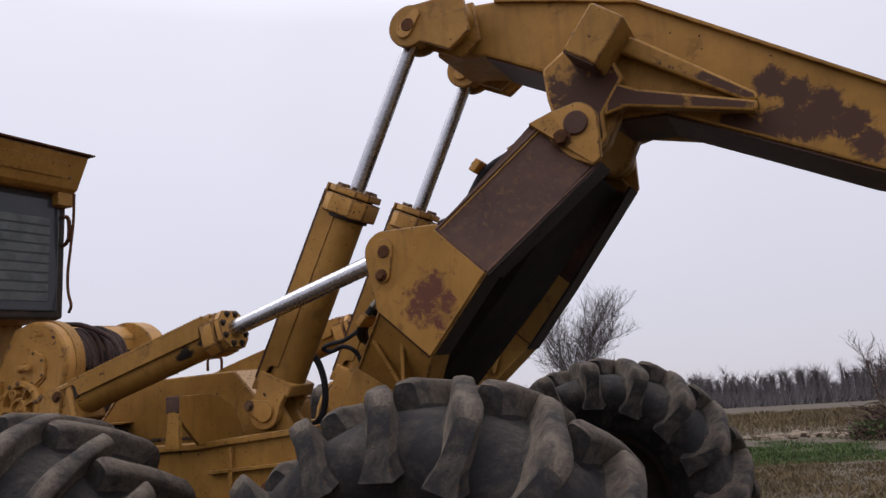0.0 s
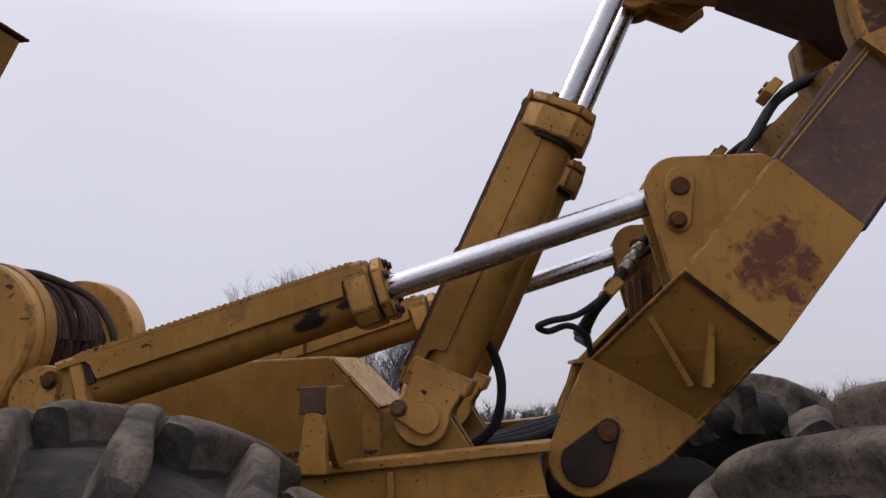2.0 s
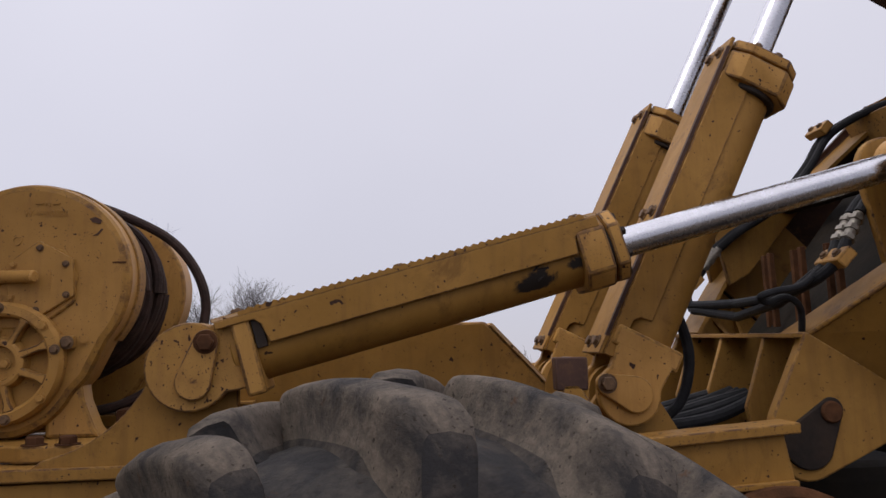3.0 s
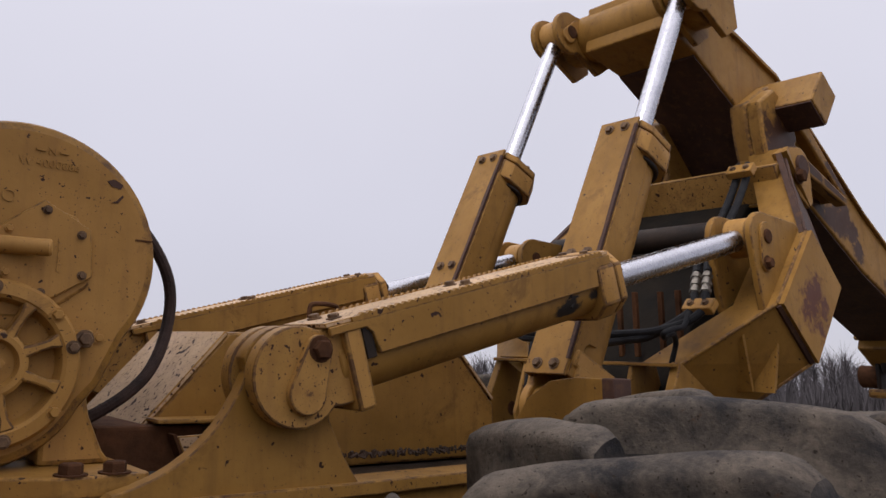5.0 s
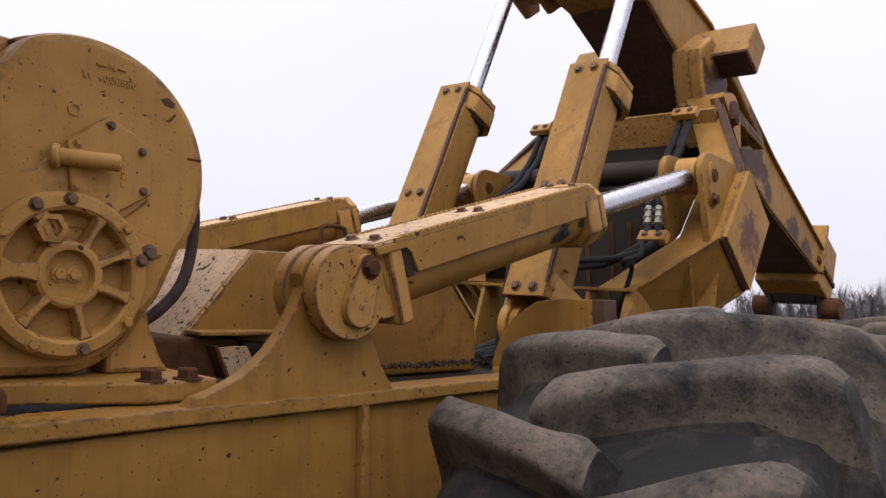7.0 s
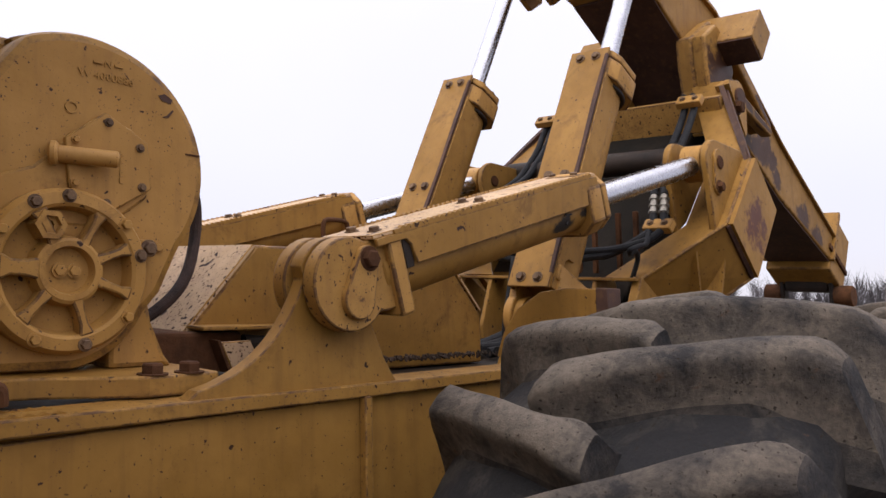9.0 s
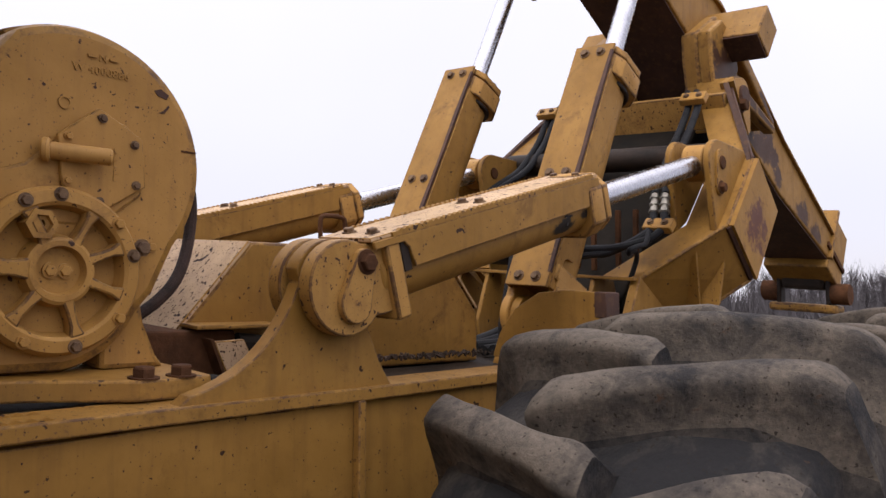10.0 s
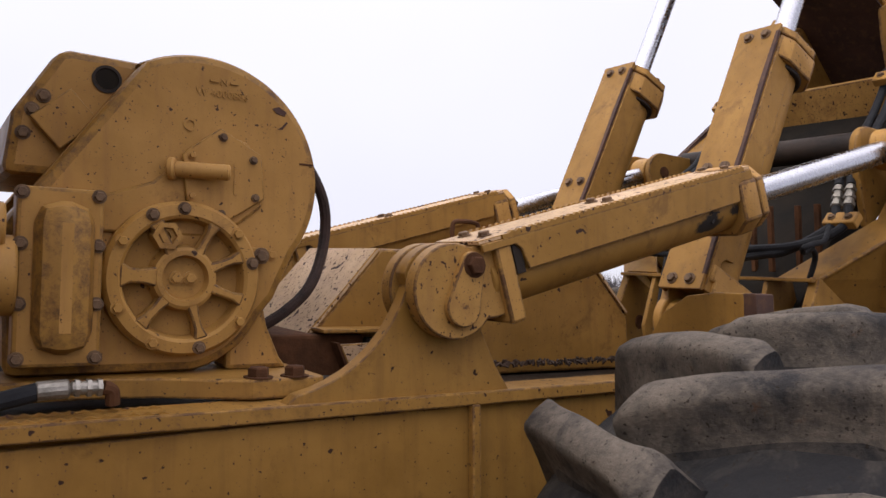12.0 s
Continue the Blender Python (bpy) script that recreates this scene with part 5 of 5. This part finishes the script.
def bare_tree(x, y, h, seed, spread=1.0):
    rnd = random.Random(seed)
    root = tagged(empty("bare_tree"), "leafless grey tree with fine spreading twigs in the field", "tree", "bare trees in the field")
    bm = bmesh.new()
    base = Vector((x, y, GZ - 0.1))
    tr = [base + Vector((rnd.uniform(-0.03, 0.03) * h * 0.2 * i, rnd.uniform(-0.03, 0.03) * h * 0.2 * i, h * 0.45 * i / 5)) for i in range(6)]
    bm_tube(tr, 0.022 * h, 8, bm, 0.012 * h)
    part("trunk", bm, M_BARK, root, "", 60)
    bm = bmesh.new()
    for i in range(9):
        a = 2.4 * i + rnd.uniform(-0.4, 0.4)
        k = 3 + i % 3
        dd = Vector((math.cos(a) * spread, math.sin(a) * spread, rnd.uniform(0.7, 1.5)))
        twig_branch(bm, tr[min(k, 5)], dd, h * rnd.uniform(0.26, 0.34), 0.0055 * h, 3, rnd)
    part("crown", bm, M_BARK, root, "", 0)
    return root


bare_tree(-5.0, 30.0, 6.2, 3, 0.62)
bare_tree(-9.3, 30.0, 8.4, 8, 0.62)


def spikes(rows):
    """Many thin three-sided twigs at once: each row is foot, tip and radius."""
    verts, faces = [], []
    for p, q, r in rows:
        d = (q - p).normalized()
        u = d.orthogonal().normalized()
        v = d.cross(u)
        i = len(verts)
        verts += [p + u * r, p + (-0.5 * u + 0.87 * v) * r, p + (-0.5 * u - 0.87 * v) * r, q]
        faces += [(i, i + 1, i + 3), (i + 1, i + 2, i + 3), (i + 2, i, i + 3)]
    return verts, faces


def far_wood():
    """The leafless wood along the field's far side."""
    rnd = random.Random(21)
    rows = []
    for k in range(1500):
        a = radians(rnd.uniform(-14, 150))
        rr = rnd.uniform(105, 165)
        x, y = rr * math.cos(a), rr * math.sin(a)
        h = (rnd.uniform(4.4, 6.8) + 2.2 * noise.noise((x * 0.05, y * 0.05, 0))) * rr / 130 * (1.0 + 0.65 * max(0.0, min(1.0, (1.55 - a) / 0.8)))
        b = Vector((x, y, GZ - 0.3))
        top = b + Vector((rnd.uniform(-0.5, 0.5), rnd.uniform(-0.5, 0.5), h))
        fork = b.lerp(top, 0.62)
        rows.append((b, fork, 0.17))
        for i in range(84):
            t = rnd.uniform(0.25, 1.0)
            p = b.lerp(fork, t)
            d = Vector((rnd.uniform(-1, 1), rnd.uniform(-1, 1), rnd.uniform(0.25, 1.9))).normalized()
            rows.append((p, p + d * rnd.uniform(0.10, 0.33) * h, 0.045))
    for k in range(34000):
        a = radians(rnd.uniform(-14, 150))
        rr = rnd.uniform(102, 165)
        b = Vector((rr * math.cos(a), rr * math.sin(a), GZ - 0.3))
        rows.append((b, b + Vector((rnd.uniform(-1.3, 1.3), rnd.uniform(-1.3, 1.3), rnd.uniform(0.8, 3.4) * (1.0 + 0.5 * max(0.0, min(1.0, (1.55 - a) / 0.8))))), 0.13))
    me = bpy.data.meshes.new("far_wood")
    v, f = spikes(rows)
    me.from_pydata(v, [], f)
    me.materials.append(M_WOOD)
    return tagged(new("far_wood", me), "leafless grey-brown wood along the far edge of the field", "woods", kind="stuff")


far_wood()


def brush_pile(x, y, w, h):
    rnd = random.Random(33)
    root = tagged(empty("brush_pile"), "heap of dead branches and roots on the field", "brush pile")
    core = bmesh.new()
    for k in range(1100):
        a = rnd.uniform(0, 2 * math.pi)
        q = math.sqrt(rnd.random())
        px, py = x + q * w * 0.5 * math.cos(a), y + q * w * 0.45 * math.sin(a)
        pz = GZ + h * (1 - q * q) * rnd.uniform(0.35, 0.95)
        d = Vector((rnd.uniform(-1, 1), rnd.uniform(-1, 1), rnd.uniform(-0.3, 0.7))).normalized()
        ln = rnd.uniform(0.25, 0.85)
        p0 = Vector((px, py, pz))
        p1 = p0 + d * ln
        bm_tube([p0, p0.lerp(p1, 0.5) + Vector((rnd.uniform(-0.06, 0.06), rnd.uniform(-0.06, 0.06), 0.04)), p1], rnd.uniform(0.008, 0.032), 5, core, 0.006)
    tagged(part("brushwood", core, M_TWIG, root, "tangle of dead brown branches", 0), kind="stuff")
    heap = bmesh.new()
    bmesh.ops.create_icosphere(heap, subdivisions=4, radius=1.0)
    for v in heap.verts:
        n_ = 1 + 0.28 * noise.noise(v.co * 2.1) + 0.12 * noise.noise(v.co * 6.0)
        v.co = Vector((v.co.x * w * 0.40 * n_ + x, v.co.y * w * 0.34 * n_ + y, GZ - 0.05 + max(-0.05, v.co.z) * h * 0.66 * n_))
    part("earth_core", heap, M_EARTH, root, "dark earthy root mass", 60)
    tw = bmesh.new()
    twig_branch(tw, (x - 1.1, y, GZ + h * 0.6), (-0.25, 0, 1), h * 0.75, 0.022, 2, rnd)
    part("upright_twig", tw, M_TWIG, root, "bare twig sticking up", 0)
    lv = bmesh.new()
    for k in range(1500):
        a = rnd.uniform(math.pi, 2 * math.pi)
        q = rnd.uniform(0.75, 1.15)
        c = Vector((x + q * w * 0.42 * math.cos(a), y + q * w * 0.36 * math.sin(a), GZ + rnd.uniform(0.0, 0.45) * h * 0.8))
        d1 = Vector((rnd.uniform(-1, 1), rnd.uniform(-1, 1), rnd.uniform(-1, 1))).normalized() * 0.07
        d2 = Vector((rnd.uniform(-1, 1), rnd.uniform(-1, 1), rnd.uniform(-1, 1))).normalized() * 0.04
        lv.faces.new([lv.verts.new(c - d1), lv.verts.new(c + d2), lv.verts.new(c + d1), lv.verts.new(c - d2)])
    tagged(part("weeds", lv, M_GREEN, root, "green weeds round the heap", 0), kind="stuff")
    return root


brush_pile(6.3, 22.0, 4.2, 1.6)


def rubble(x, y, w):
    rnd = random.Random(5)
    bm = bmesh.new()
    for k in range(90):
        own = bmesh.new()
        bmesh.ops.create_icosphere(own, subdivisions=1, radius=1.0)
        s = rnd.uniform(0.05, 0.2)
        for v in own.verts:
            v.co *= s * rnd.uniform(0.7, 1.25)
            v.co.z *= 0.6
        merge(bm, own, Matrix.Translation((x + rnd.gauss(0, w * 0.3), y + rnd.gauss(0, 0.5), GZ + s * 0.3 + rnd.uniform(0, 0.15))))
    return tagged(ob_of("rubble", bm, M_STONE, 0), "pale broken rubble stones lying in the grass", "rubble", kind="stuff")


rubble(2.7, 24.0, 3.0)


def blades(name, label, count, area, hmin, hmax, material, seed):
    rnd = random.Random(seed)
    verts, faces = [], []
    x0, x1, y0, y1 = area
    for k in range(count):
        x, y = rnd.uniform(x0, x1), rnd.uniform(y0, y1)
        if noise.noise((x * 0.5, y * 0.5, 3.0)) < -0.6:
            continue
        h = rnd.uniform(hmin, hmax) * (0.7 + 0.5 * noise.noise((x * 0.9, y * 0.9, 1.0)))
        a = rnd.uniform(0, 2 * math.pi)
        w = 0.006 + 0.004 * rnd.random() + 0.0006 * max(0, y)
        lx, ly = rnd.uniform(-0.6, 0.6) * h, rnd.uniform(-0.6, 0.6) * h
        i = len(verts)
        dx, dy = w * math.cos(a), w * math.sin(a)
        verts += [(x - dx, y - dy, GZ - 0.01), (x + dx, y + dy, GZ - 0.01), (x + lx * 0.4 + dx * 0.7, y + ly * 0.4 + dy * 0.7, GZ + h * 0.6), (x + lx * 0.4 - dx * 0.7, y + ly * 0.4 - dy * 0.7, GZ + h * 0.6), (x + lx, y + ly, GZ + h)]
        faces += [(i, i + 1, i + 2, i + 3), (i + 3, i + 2, i + 4)]
    me = bpy.data.meshes.new(name)
    me.from_pydata(verts, [], faces)
    me.materials.append(material)
    return tagged(new(name, me), label, "grass", kind="stuff")


blades("dry_grass", "short dry brown stubble grass on the field", 110000, (-6, 16, 2.2, 16), 0.05, 0.15, M_DRYGRASS, 1)
blades("dry_grass", "tall dry brown grass further out on the field", 60000, (-14, 30, 23, 60), 0.15, 0.4, M_DRYGRASS, 2)
blades("green_grass", "strip of green grass beside the brush pile", 70000, (-3, 18, 15, 23.5), 0.08, 0.2, M_GREEN, 3)


def lamp_post(x, y, h):
    root = tagged(empty("lamp_post"), "slim grey lamp post far out in the field", "lamp post")
    part("pole", bm_rod((x, y, GZ), (x, y, GZ + h), 0.05, 10), M_POLE, root)
    part("lamp_head", bm_box((x + 0.12, y, GZ + h), (0.34, 0.16, 0.1), 0.03), M_POLE, root)


lamp_post(-5.8, 30.0, 4.2)

rag = bmesh.new()
rnd_r = random.Random(9)
for k in range(9):
    x = -0.275 + 0.011 * k
    bm_tube(spline([(x, 0.15, 1.475), (x + 0.012, 0.17, 1.487 + rnd_r.uniform(0, 0.010)), (x + 0.004, 0.20, 1.478 + rnd_r.uniform(0, 0.012)), (x + 0.015, 0.24, 1.475)], 4), 0.010, 6, rag)
part("rope_end", rag, M_TYRE, skidder, "grey frayed strands lying on the rail", 40)
